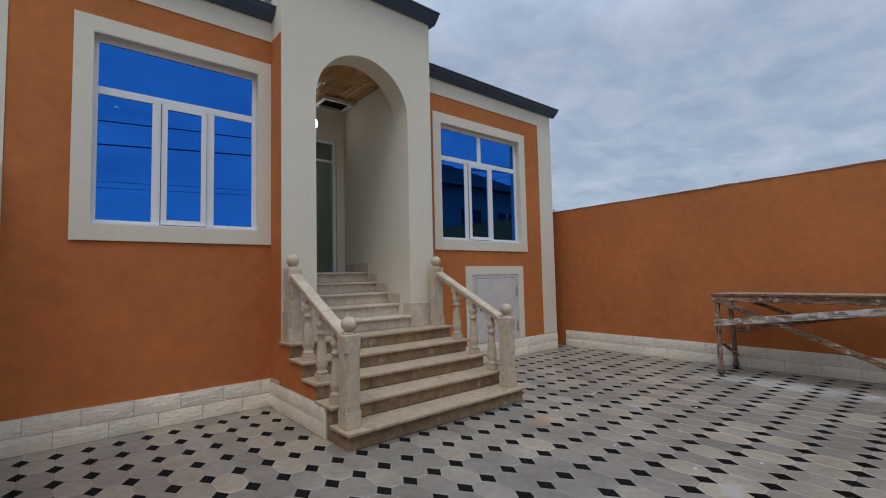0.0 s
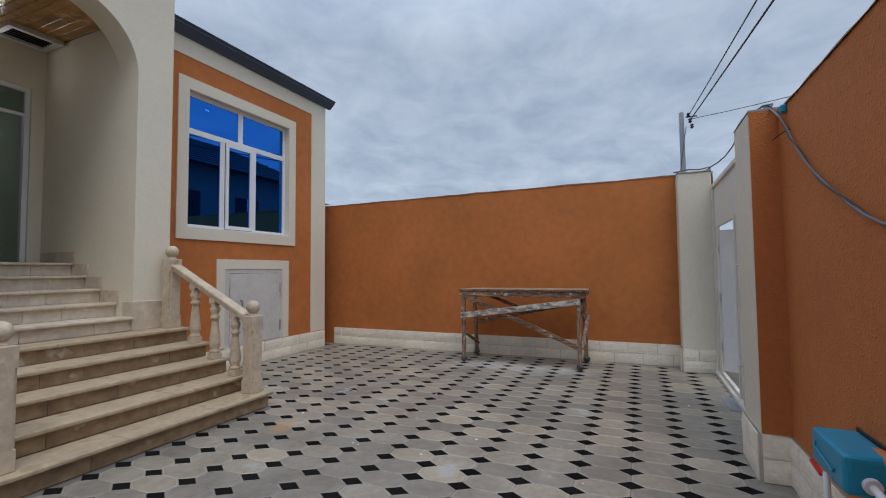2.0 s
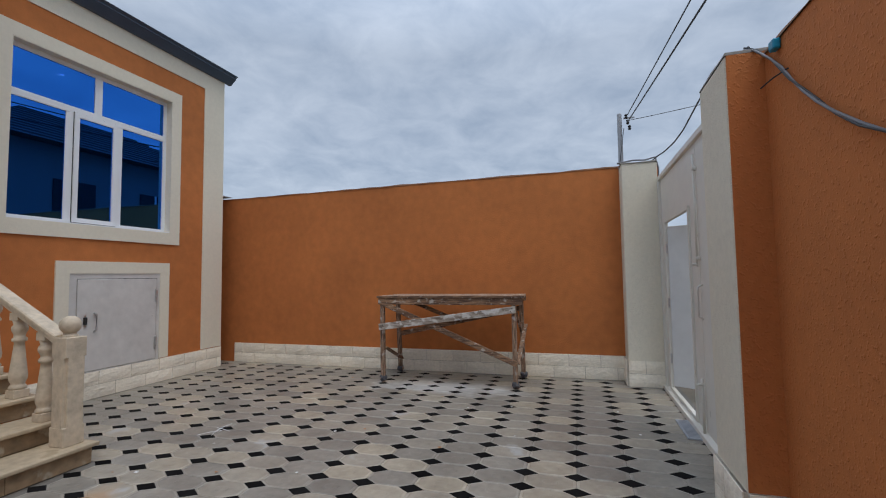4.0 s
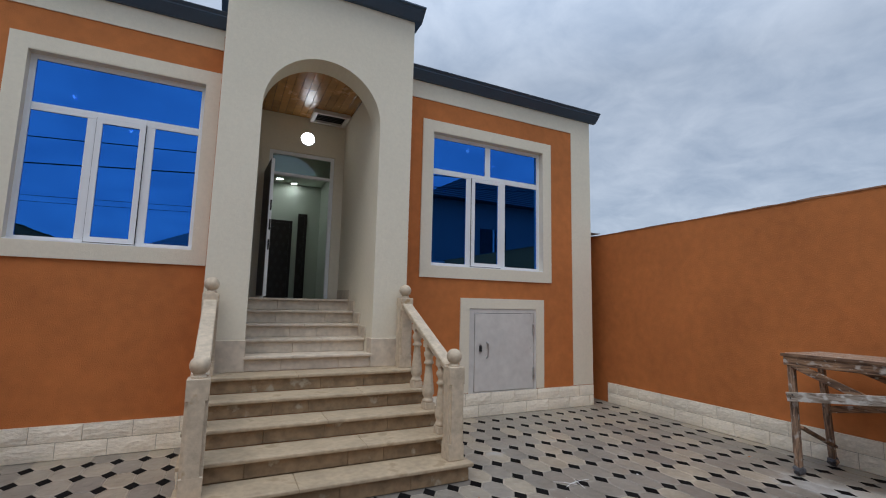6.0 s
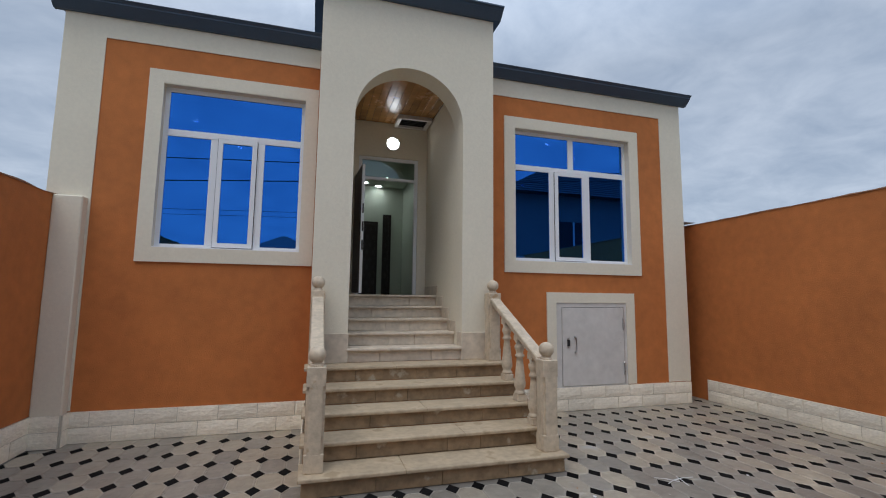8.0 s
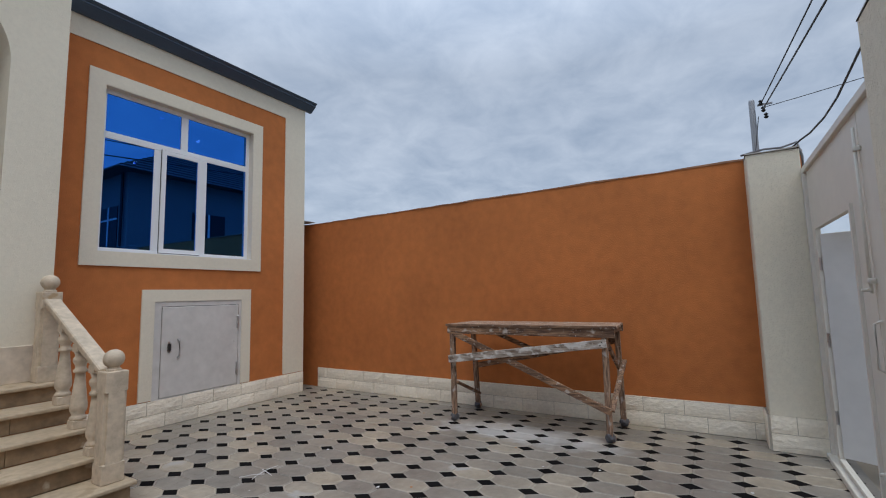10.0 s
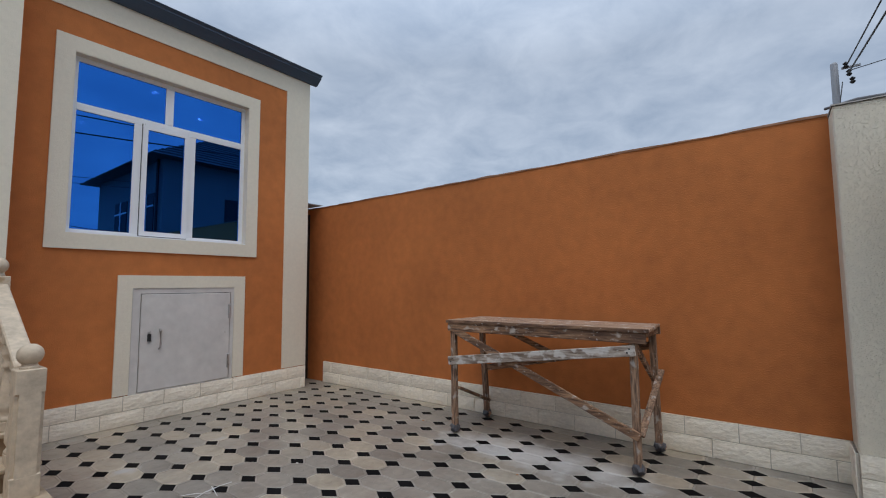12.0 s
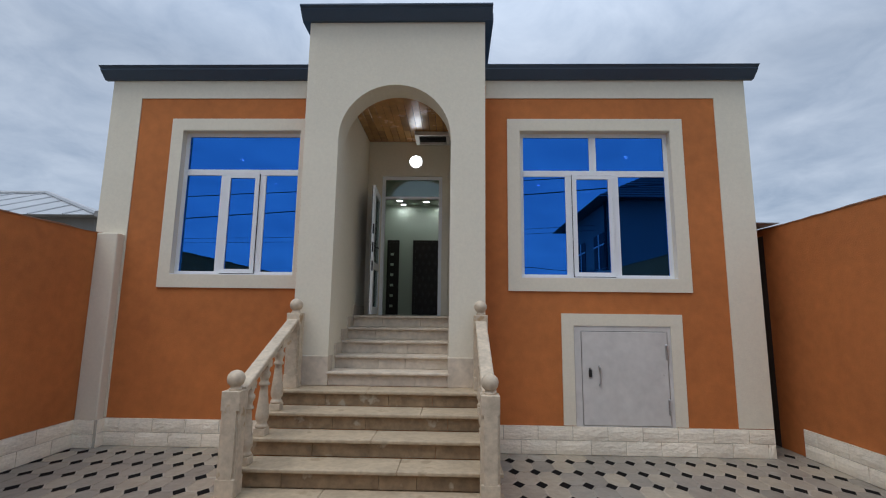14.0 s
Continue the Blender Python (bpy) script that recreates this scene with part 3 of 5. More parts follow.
# entrance hall behind the door
HY = 12.6
hall = bmesh.new()
box(hall, 1.9, 2.0, DOOR_Y + 0.2, HY, SILL, 4.85)
box(hall, 4.5, 4.6, DOOR_Y + 0.2, HY, SILL, 4.85)
box(hall, 1.9, 4.6, HY, HY + 0.1, SILL, 4.85)
box(hall, 1.9, AX0 - 0.2, DOOR_Y + 0.1, DOOR_Y + 0.2, SILL, 4.85)
box(hall, AX1 + 0.2, 4.6, DOOR_Y + 0.1, DOOR_Y + 0.2, SILL, 4.85)
structure("wall_hall", hall, M_HALL, "pale green plaster walls of the entrance hall", "wall")
structure("ceiling_hall", boxed(1.9, 4.6, DOOR_Y + 0.21, HY + 0.1, 4.85, 4.95), M_HALL, "plain pale hall ceiling", "ceiling")
structure("floor_hall", boxed(1.9, 4.6, DOOR_Y, HY, SILL - 0.1, SILL), M_HALLFLOOR, "brown polished hall floor", "floor")


def hall_door(x0, x1, name, insets, top=3.83):
    d = thing(name, ((x0 + x1) / 2, HY, SILL), "closed dark wenge interior door" + (" with small glass insets" if insets else " with a faint relief pattern"), "door", "hall doors", "structure")
    part("door_frame", ring(bmesh.new(), x0 - 0.07, x1 + 0.07, SILL, top, 0.07, HY - 0.03, HY, bottom=False), M_WENGE, d)
    lb = part("door_leaf", boxed(x0, x1, HY - 0.022, HY, SILL, top - 0.07, bevel=0.004), M_WENGE, d)
    if insets:
        for k in range(6):
            z = SILL + 0.2 + 0.29 * k
            part("inset", boxed(x0 + 0.03, x0 + 0.12, HY - 0.03, HY - 0.022, z, z + 0.07), M_HALL, lb)
        return
    rows, cols = 9, max(1, int((x1 - x0) / 0.17))
    for r in range(rows):
        for c in range(cols):
            x, z = x0 + (x1 - x0) * (c + 0.5 + 0.25 * (r % 2 * 2 - 1)) / cols, SILL + 0.14 + 0.215 * r
            bm = lathe(bmesh.new(), 0, 0, [(0.055, 0), (0.04, 0.006), (0.012, 0.008)], 4)
            bmesh.ops.transform(bm, matrix=Matrix.Translation((x, HY - 0.022, z)) @ Matrix.Diagonal((0.9, 1, 1.5, 1)) @ Matrix.Rotation(radians(90), 4, "X"), verts=bm.verts)
            part("ornament", bm, M_DAMASK, lb)


hall_door(2.30, 2.50, "door_2", True)
hall_door(3.03, 3.72, "door_3", False)
hall_door(4.00, 4.10, "door_4", False, 4.05)


def round_lamp(x, y, z, r, wall=False):
    o = thing("wall_lamp" if wall else "ceiling_lamp", (x, y, z), "round white LED lamp, lit" + (", above the entrance door" if wall else " on the hall ceiling"), "lamp", "" if wall else "hall lamps")
    rim = lathe(bmesh.new(), 0, 0, [(r + 0.012, 0), (r + 0.012, 0.02), (r, 0.03), (r - 0.004, 0.02), (r - 0.004, 0.0)], 32)
    dif = lathe(bmesh.new(), 0, 0, [(r - 0.005, 0.004), (r - 0.005, 0.024), (r * 0.6, 0.032)], 32)
    turn = Matrix.Rotation(radians(90), 4, "X") if wall else Matrix.Rotation(radians(180), 4, "X")
    for nm, bm, mt in (("rim", rim, M_PVC), ("diffuser", dif, M_LED if wall else M_SPOT)):
        bmesh.ops.transform(bm, matrix=Matrix.Translation((x, y, z)) @ turn, verts=bm.verts)
        part(nm, bm, mt, o, smooth=False)


round_lamp(3.41, DOOR_Y, 4.54, 0.115, True)
for x, y in ((3.35, 12.1), (3.84, 11.5), (2.62, 12.0), (2.68, 12.42), (3.75, 12.42)):
    round_lamp(x, y, 4.85, 0.08)

# opening for the air unit in the porch ceiling
vent = thing("ceiling_vent", (3.73, 7.74, 4.925), "square metal ceiling vent frame with a dark opening", "vent")
bm = bmesh.new()
for a in ((3.42, 4.04, 7.50, 7.56), (3.42, 4.04, 7.92, 7.98), (3.42, 3.49, 7.56, 7.92), (3.97, 4.04, 7.56, 7.92)):
    box(bm, *a, 4.855, 4.925, bevel=0.006)
part("frame", bm, M_HATCH, vent)
part("opening", boxed(3.49, 3.97, 7.56, 7.92, 4.905, 4.915), M_DARK, vent)
for k in range(5):
    part("slat", boxed(3.49, 3.97, 7.585 + 0.07 * k, 7.597 + 0.07 * k, 4.88, 4.9), M_DARK, vent)


# ---- windows ----
def window(name, rect, split_top, bars):
    """White frame set back in the wall, one transom and two uprights, the middle sash opening."""
    x0, x1, z0, z1 = rect[0] + 0.012, rect[1] - 0.012, rect[2] + 0.012, rect[3] - 0.012
    y0, y1, b = FY + 0.09, FY + 0.16, 0.055
    w = thing(name, ((x0 + x1) / 2, y0, z0), "white plastic window with blue mirror glass", "window", "front windows", "structure")
    part("window_frame", ring(bmesh.new(), x0, x1, z0, z1, b, y0, y1), M_PVC, w)
    zt = 3.79
    part("transom", boxed(x0 + b, x1 - b, y0 + 0.002, y1, zt - 0.045, zt + 0.045, bevel=0.004), M_PVC, w)
    for xm in bars:
        part("mullion", boxed(xm - 0.05, xm + 0.05, y0 + 0.002, y1, z0 + b, zt - 0.045, bevel=0.004), M_PVC, w)
    sx0, sx1, sz0, sz1 = bars[0] + 0.044, bars[1] - 0.044, z0 + 0.030, zt - 0.030
    part("gasket", ring(bmesh.new(), sx0 - 0.007, sx1 + 0.007, sz0 - 0.007, sz1 + 0.007, 0.03, y0 - 0.005, y0 + 0.0015), M_DARK, w, "dark rubber gasket")
    sash = part("sash", ring(bmesh.new(), sx0, sx1, sz0, sz1, 0.058, y0 - 0.024, y0 + 0.012), M_PVC, w)
    part("sash_pane", boxed(sx0 + 0.058, sx1 - 0.058, y0 - 0.004, y0 + 0.002, sz0 + 0.058, sz1 - 0.058), M_GLASS, sash)
    tops = [(x0 + b, x1 - b)]
    if split_top:
        part("mullion", boxed(split_top - 0.05, split_top + 0.05, y0 + 0.002, y1, zt + 0.045, z1 - b, bevel=0.004), M_PVC, w)
        tops = [(x0 + b, split_top - 0.05), (split_top + 0.05, x1 - b)]
    panes = [(a, c, zt + 0.045, z1 - b) for a, c in tops]
    panes += [(x0 + b, bars[0] - 0.05, z0 + b, zt - 0.045), (bars[1] + 0.05, x1 - b, z0 + b, zt - 0.045)]
    for a, c, d, e in panes:
        p = part("pane", boxed(a, c, y0 + 0.016, y0 + 0.022, d, e), M_GLASS, w)
    part("window_sill", boxed(x0, x1, FY - 0.016, y0, z0 - 0.002, z0 + 0.012), M_PVC, w)


window("window_1", LW, None, (0.768, 1.335))
window("window_2", RW, 6.11, (5.757, 6.41))


def room(x0, x1, y1, k):
    bm = bmesh.new()
    box(bm, x0, x1, y1, y1 + 0.1, 1.5, 4.7)
    box(bm, x0, x0 + 0.05, FY + 0.3, y1, 1.5, 4.7); box(bm, x1 - 0.05, x1, FY + 0.3, y1, 1.5, 4.7)
    structure(f"wall_room_{k}", bm, M_ROOM, "dim plain walls of the room behind the window", "wall")
    structure(f"ceiling_room_{k}", boxed(x0, x1, FY + 0.3, y1 + 0.1, 4.7, 4.75), M_ROOM, "plain room ceiling", "ceiling")
    structure(f"floor_room_{k}", boxed(x0, x1, FY + 0.3, y1 + 0.1, 1.45, 1.5), M_HALLFLOOR, "plain room floor", "floor")


room(-0.6, 1.88, 10.5, 1)
room(4.62, 7.9, 11.0, 2)


def chandelier(x, y):
    c = thing("ceiling_spot", (x, y, 4.70), "small lit crystal ceiling spot behind the window", "lamp", "room ceiling spots")
    part("rim", lathe(bmesh.new(), x, y, [(0.05, 4.70), (0.06, 4.68), (0.05, 4.66)], 16), M_STEEL, c)
    part("bulb", lathe(bmesh.new(), x, y, [(0.03, 4.66), (0.042, 4.645), (0.03, 4.63)], 12), M_BULB, c)


for x, y in ((0.06, 8.2), (0.07, 9.8), (0.57, 9.45), (5.35, 8.0), (7.25, 8.0), (6.0, 9.8), (7.26, 10.4), (6.3, 7.4)):
    chandelier(x, y)

# ---- cellar hatch ----
hx0, hx1, hz0, hz1 = HATCH
hatch = thing("cellar_hatch", ((hx0 + hx1) / 2, FY, hz0), "closed grey steel cellar hatch in the front wall", "hatch")
fb = bmesh.new()
for a in ((hx0, hx1, hz1 - 0.074, hz1), (hx0, hx1, hz0, hz0 + 0.016), (hx0, hx0 + 0.087, hz0 + 0.016, hz1 - 0.074), (hx1 - 0.053, hx1, hz0 + 0.016, hz1 - 0.074)):
    box(fb, a[0], a[1], FY - 0.012, FY + 0.05, a[2], a[3])
part("hatch_frame", fb, M_HATCH, hatch)
hd = part("hatch_door", boxed(hx0 + 0.096, hx1 - 0.062, FY - 0.020, FY + 0.02, hz0 + 0.022, hz1 - 0.082, bevel=0.004), M_HATCH, hatch)
part("hatch_back", boxed(hx0, hx1, FY + 0.055, FY + 0.07, hz0, hz1), M_DARK, hatch)
hh = bmesh.new()
tube(hh, [(6.06, FY - 0.016, 1.12), (6.06, FY - 0.06, 1.10), (6.06, FY - 0.062, 0.90), (6.06, FY - 0.016, 0.875)], 0.014)
part("handle", hh, M_STEEL, hd, "bare steel pull handle")
part("lock", lathe(bmesh.new(), 5.94, FY - 0.03, [(0.022, 0.98), (0.022, 1.07), (0.014, 1.075)], 12), M_DARK, hd, "dark lock with a key")
part("keyplate", boxed(5.925, 5.955, FY - 0.022, FY - 0.016, 0.95, 1.10), M_STEEL, hd)
for z in (0.52, 1.22):
    part("hinge", lathe(bmesh.new(), hx1 - 0.075, FY - 0.028, [(0.010, z - 0.01), (0.017, z), (0.017, z + 0.085), (0.014, z + 0.09), (0.017, z + 0.095), (0.017, z + 0.18), (0.010, z + 0.19)], 12), M_STEEL, hd, "steel hinge")

# ---- boundary walls ----
def rough_top(bm, axis, a0, a1, b0, b1, z_start, step=0.12, lip=0.022, z_end=None):
    """An uneven cement edge along the top of a wall."""
    n = int((a1 - a0) / step)
    rows = []
    for k in range(n + 1):
        a = a0 + (a1 - a0) * k / n
        z0 = z_start + ((z_end or z_start) - z_start) * k / n
        h = z0 + lip * (0.5 + 0.9 * noise.noise((a * 2.3, b0, 3.1))) + 0.006 * random.random()
        o = 0.008 * noise.noise((a * 6, b0, 7.7))
        pts = [(b0 + o, z0 - 0.002), (b0 + o + 0.006, h), (b1 - 0.006, h), (b1, z0 - 0.002)]
        rows.append([bm.verts.new((a, b, z) if axis == "x" else (b, a, z)) for b, z in pts])
    for r, s in zip(rows, rows[1:]):
        for j in range(3):
            bm.faces.new((r[j], r[j + 1], s[j + 1], s[j]))
    bm.faces.new(rows[0]); bm.faces.new(rows[-1][::-1])
    return bm


wbm = boxed(RX, RX + 0.25, -1.1, 17.0, 0, 3.12)
for v in wbm.verts:
    if v.co.z > 1 and v.co.y > 0:
        v.co.z = 3.0
wr = structure("wall_right", wbm, M_ORANGE, "terracotta stucco boundary wall with a rough cement top", "wall")
# thin dark sheet on the wall: the alley's shade put in as colour
part("unpainted_end", boxed(RX - 0.004, RX - 0.0005, 6.76, 12.0, 0, 2.98), M_ALLEY_SHADE, wr, "near-black strip standing in for the alley's shade on the wall")
part("coping", rough_top(bmesh.new(), "y", -1.1, 17.0, RX - 0.010, RX + 0.26, 3.12, z_end=3.0), M_EDGE, wr, "uneven stained cement edge")
wl_ = structure("wall_left", boxed(LX - 0.25, LX, -1.2, 17.0, 0, 2.84), M_ORANGE, "terracotta stucco boundary wall beside the house", "wall")
part("coping", rough_top(bmesh.new(), "y", -1.2, 17.0, LX - 0.26, LX + 0.01, 2.84), M_EDGE, wl_, "uneven raw cement edge")
wb = structure("wall_back", boxed(LX, 4.55, BY - 0.25, BY, 0, 2.76), M_ORANGE_COARSE, "terracotta stucco boundary wall with coarse lumps", "wall")
part("coping", rough_top(bmesh.new(), "x", LX, 4.55, BY - 0.26, BY + 0.01, 2.76), M_EDGE, wb, "uneven raw cement edge")

lp = thing("wall_pillar", (-0.7, 6.15, 0), "cream stucco pillar at the house corner", "pillar", kind="structure")
part("shaft", boxed(LX, -0.54, 6.085, FY - 0.013, 0, 2.84, bevel=0.012), M_CREAM, lp)
rp = thing("gate_pillar", (8.55, -0.8, 0), "cream stucco gate pillar with a cement top", "pillar", "gate pillars", "structure")
part("shaft", boxed(8.38, RX + 0.25, -1.03, -0.565, 0, 3.09, bevel=0.012), M_CREAM_COARSE, rp)
part("cap", rough_top(bmesh.new(), "y", -1.03, -0.56, 8.37, RX + 0.26, 3.09), M_CEMENT, rp)
gp = thing("gate_pillar", (4.85, -0.95, 0), "cream and terracotta gate pillar in coarse stucco", "pillar", "gate pillars", "structure")
part("shaft", boxed(4.557, 5.10, -1.23, -0.784, 0, 2.79, bevel=0.008), M_CREAM_COARSE, gp)
part("painted_side", boxed(4.550, 4.557, -1.23, -0.79, 0.3, 2.79), M_ORANGE_COARSE, gp, "terracotta side")
part("cap", rough_top(bmesh.new(), "x", 4.55, 5.10, -1.23, -0.78, 2.79), M_CEMENT, gp)

# ---- steel gate ----
GY = -1.05
gate = thing("metal_gate", (6.7, GY, 0), "pale grey sheet-steel double gate with an open wicket door", "gate", kind="structure")
WK = (6.79, 8.02, 0.10, 2.19)
part("gate_leaf", wall_cells(bmesh.new(), 6.46, 8.30, GY - 0.02, GY, 0.05, 2.80, [WK]), M_GATE, gate)
part("gate_leaf", boxed(5.10, 6.445, GY - 0.02, GY, 0.05, 2.80), M_GATE, gate)
tr = bmesh.new()
box(tr, 5.10, 8.38, GY - 0.04, GY + 0.03, 2.80, 2.86, bevel=0.005)
part("top_rail", tr, M_GATE, gate)
part("threshold", boxed(5.10, 8.36, GY - 0.05, GY + 0.06, -0.01, 0.05, bevel=0.006), M_GATE, gate)
part("jamb", boxed(8.30, 8.38, GY - 0.04, GY + 0.03, 0, 2.80, bevel=0.005), M_GATE, gate)
part("stiffener", ring(bmesh.new(), WK[0] - 0.04, WK[1] + 0.04, WK[2] - 0.04, WK[3] + 0.04, 0.038, GY, GY + 0.02), M_GATE, gate)
bl = bmesh.new()
tube(bl, [(6.425, GY + 0.028, 1.60), (6.425, GY + 0.028, 2.68)], 0.010)
for z in (1.66, 2.52):
    box(bl, 6.405, 6.445, GY, GY + 0.040, z, z + 0.035, bevel=0.004)
tube(bl, [(6.425, GY + 0.03, 1.62), (6.415, GY + 0.075, 1.62)], 0.011)
bolt = part("upper_bolt", bl, M_GATE, gate, "painted sliding bolt", True)
bl = bmesh.new()
tube(bl, [(6.44, GY + 0.03, 0.03), (6.44, GY + 0.03, 0.55)], 0.013)
tube(bl, [(6.44, GY + 0.03, 0.50), (6.40, GY + 0.09, 0.50)], 0.012)
part("lower_bolt", bl, M_GATE, gate, "painted sliding bolt", True)
bl = bmesh.new()
tube(bl, [(6.39, GY, 1.43), (6.39, GY + 0.042, 1.41), (6.39, GY + 0.042, 1.13), (6.39, GY, 1.11)], 0.009)
part("handle", bl, M_GATE, gate, "bent rod handle", True)
# wicket door swung outwards
wk = bmesh.new()
box(wk, 0, 1.20, -0.03, 0.0, 0.12, 2.14, bevel=0.004)
bmesh.ops.transform(wk, matrix=pose(WK[1], GY - 0.02, 0, 0, 0, 180 + 62), verts=wk.verts)
part("wicket_door", wk, M_GATEWHITE, gate, "white sheet-steel wicket door swung open")
for z in (0.4, 1.1, 1.8):
    part("hinge", lathe(bmesh.new(), WK[1] + 0.005, GY + 0.005, [(0.012, z), (0.012, z + 0.12)], 10), M_STEEL, gate)

# drain grate by the gate
gr = thing("drain_grate", (6.7, -0.97, 0), "galvanised drain grate set in the paving by the gate", "grate")
bm = bmesh.new()
for a in ((6.40, 6.96, -1.06, -1.045), (6.40, 6.96, -0.885, -0.87), (6.40, 6.416, -1.045, -0.885), (6.944, 6.96, -1.045, -0.885)):
    box(bm, *a, -0.003, 0.012)
part("frame", bm, M_GRATE, gr)
for k in range(14):
    part("bar", boxed(6.425 + 0.038 * k, 6.443 + 0.038 * k, -1.045, -0.885, 0.001, 0.009), M_GRATE, gr)

# ---- stairs ----
SX0, SX1 = 2.03, 4.60
stairs = thing("stairs", (3.31, NOSE[0], 0), "ten worn limestone steps up to the entrance", "stairs", kind="structure")


def slab(x0, x1, y0, y1, z):
    """A tread slab with a rounded, slightly chipped nosing."""
    bm = boxed(x0, x1, y0, y1, z - 0.035, z, bevel=0.009, seg=2)
    for v in bm.verts:
        if v.co.y < y0 + 0.02:
            v.co.y += 0.004 * noise.noise((v.co.x * 7, z * 9, 1.0))
    return bm


for k, yn in enumerate(NOSE):
    z = RISE * (k + 1)
    low = k < 5
    x0, x1 = (SX0, SX1) if low else (AX0 - 0.01 if k == 5 else AX0 + 0.002, AX1 + 0.01 if k == 5 else AX1 - 0.002)
    yb = NOSE[k + 1] + 0.04 if k < 9 else DOOR_Y
    if k == 4:
        yb = PY - 0.002
    # the tread is laid in two or three slabs
    cuts = [x0, x0 + (x1 - x0) * (0.36, 0.62, 0.5, 0.68, 0.42)[k % 5], x1]
    for a, b in zip(cuts, cuts[1:]):
        part("tread", slab(a + (0.001 if a > x0 else 0), b - (0.001 if b < x1 else 0), yn, yb, z), M_TREAD if low else M_UPPER, stairs)
    # riser stones
    rx0, rx1 = (SX0 + 0.03, SX1 - 0.03) if low else (AX0 + 0.003, AX1 - 0.003)
    n = 4 if low else 3
    edges = [rx0] + [rx0 + (rx1 - rx0) * (j + 0.22 * math.sin(3.1 * j + 1.7 * k)) / n for j in range(1, n)] + [rx1]
    for a, b in zip(edges, edges[1:]):
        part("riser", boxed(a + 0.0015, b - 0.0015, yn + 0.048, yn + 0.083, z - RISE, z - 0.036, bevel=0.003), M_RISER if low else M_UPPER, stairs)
# solid core, stepped
for k in range(10):
    z = RISE * (k + 1) - 0.036
    low = k < 5
    x0, x1 = (SX0 + 0.032, SX1 - 0.032) if low else (AX0 + 0.004, AX1 - 0.004)
    y1 = NOSE[k + 1] + 0.083 if k < 9 else DOOR_Y
    if k == 4:
        y1 = NOSE[5] + 0.083
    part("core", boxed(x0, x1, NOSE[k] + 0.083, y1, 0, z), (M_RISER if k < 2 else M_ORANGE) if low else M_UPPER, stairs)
# stepped skirting on the vestibule walls
for k in range(5, 10):
    z = RISE * (k + 1)
    y0, y1 = NOSE[k] + 0.0, (NOSE[k + 1] + 0.02 if k < 9 else DOOR_Y - 0.025)
    for x0, x1 in ((AX0 + 0.001, AX0 + 0.018), (AX1 - 0.018, AX1 - 0.001)):
        if k > 5:
            part("skirting", boxed(x0, x1, y0 - 0.02, y1 - 0.021, z, z + 0.155, bevel=0.003), M_UPPER, stairs)


def newel(x, y, z0, h):
    """A square limestone newel with chamfered, recessed faces, a collar and a ball."""
    nw = thing("newel_post", (x, y, z0), "carved limestone newel post with a ball on top", "post", "newel posts")
    w = 0.085
    bm = boxed(x - w, x + w, y - w, y + w, z0, z0 + 0.16, bevel=0.006)
    box(bm, x - w * 0.99, x + w * 0.99, y - w * 0.99, y + w * 0.99, z0 + h - 0.17, z0 + h, bevel=0.005)
    # shaft with cut corners
    c = 0.024
    pts = [(-w + c, -w), (w - c, -w), (w - c, -w + c), (w, -w + c), (w, w - c), (w - c, w - c), (w - c, w), (-w + c, w), (-w + c, w - c), (-w, w - c), (-w, -w + c), (-w + c, -w + c)]
    a = [bm.verts.new((x + p * 0.985, y + q * 0.985, z0 + 0.155)) for p, q in pts]
    b = [bm.verts.new((x + p * 0.985, y + q * 0.985, z0 + h - 0.165)) for p, q in pts]
    for j in range(12):
        bm.faces.new((a[j], a[(j + 1) % 12], b[(j + 1) % 12], b[j]))
    part("shaft", bm, M_STONE, nw)
    zt = z0 + h
    part("collar", lathe(bmesh.new(), x, y, [(0.058, zt), (0.058, zt + 0.012), (0.046, zt + 0.022), (0.046, zt + 0.034)], 20), M_STONE, nw, smooth=False)
    ball = [(0.078 * math.sin(math.pi * k / 12) + 0.001, zt + 0.10 - 0.078 * math.cos(math.pi * k / 12)) for k in range(13)]
    part("ball", lathe(bmesh.new(), x, y, ball, 24), M_STONE, nw, smooth=True)


def baluster(x, y, z0, h):
    o = thing("baluster", (x, y, z0), "turned limestone baluster on a stair tread", "baluster", "stair balusters")
    part("plinth", boxed(x - 0.06, x + 0.06, y - 0.06, y + 0.06, z0, z0 + 0.075, bevel=0.005), M_STONE, o)
    t = (h - 0.075 - 0.07)
    prof = [(0.05, 0), (0.056, 0.03), (0.045, 0.06), (0.04, 0.08), (0.054, 0.14), (0.056, 0.2), (0.05, 0.3), (0.043, 0.42), (0.034, 0.60), (0.031, 0.68), (0.046, 0.70), (0.046, 0.73), (0.034, 0.76), (0.036, 0.80), (0.050, 0.86), (0.050, 0.90), (0.036, 0.94), (0.045, 1.0)]
    part("shaft", lathe(bmesh.new(), x, y, [(r * 1.2, z0 + 0.075 + t * q) for r, q in prof], 18), M_STONE, o, smooth=True)
    part("block", boxed(x - 0.054, x + 0.054, y - 0.054, y + 0.054, z0 + h - 0.07, z0 + h, bevel=0.004), M_STONE, o)


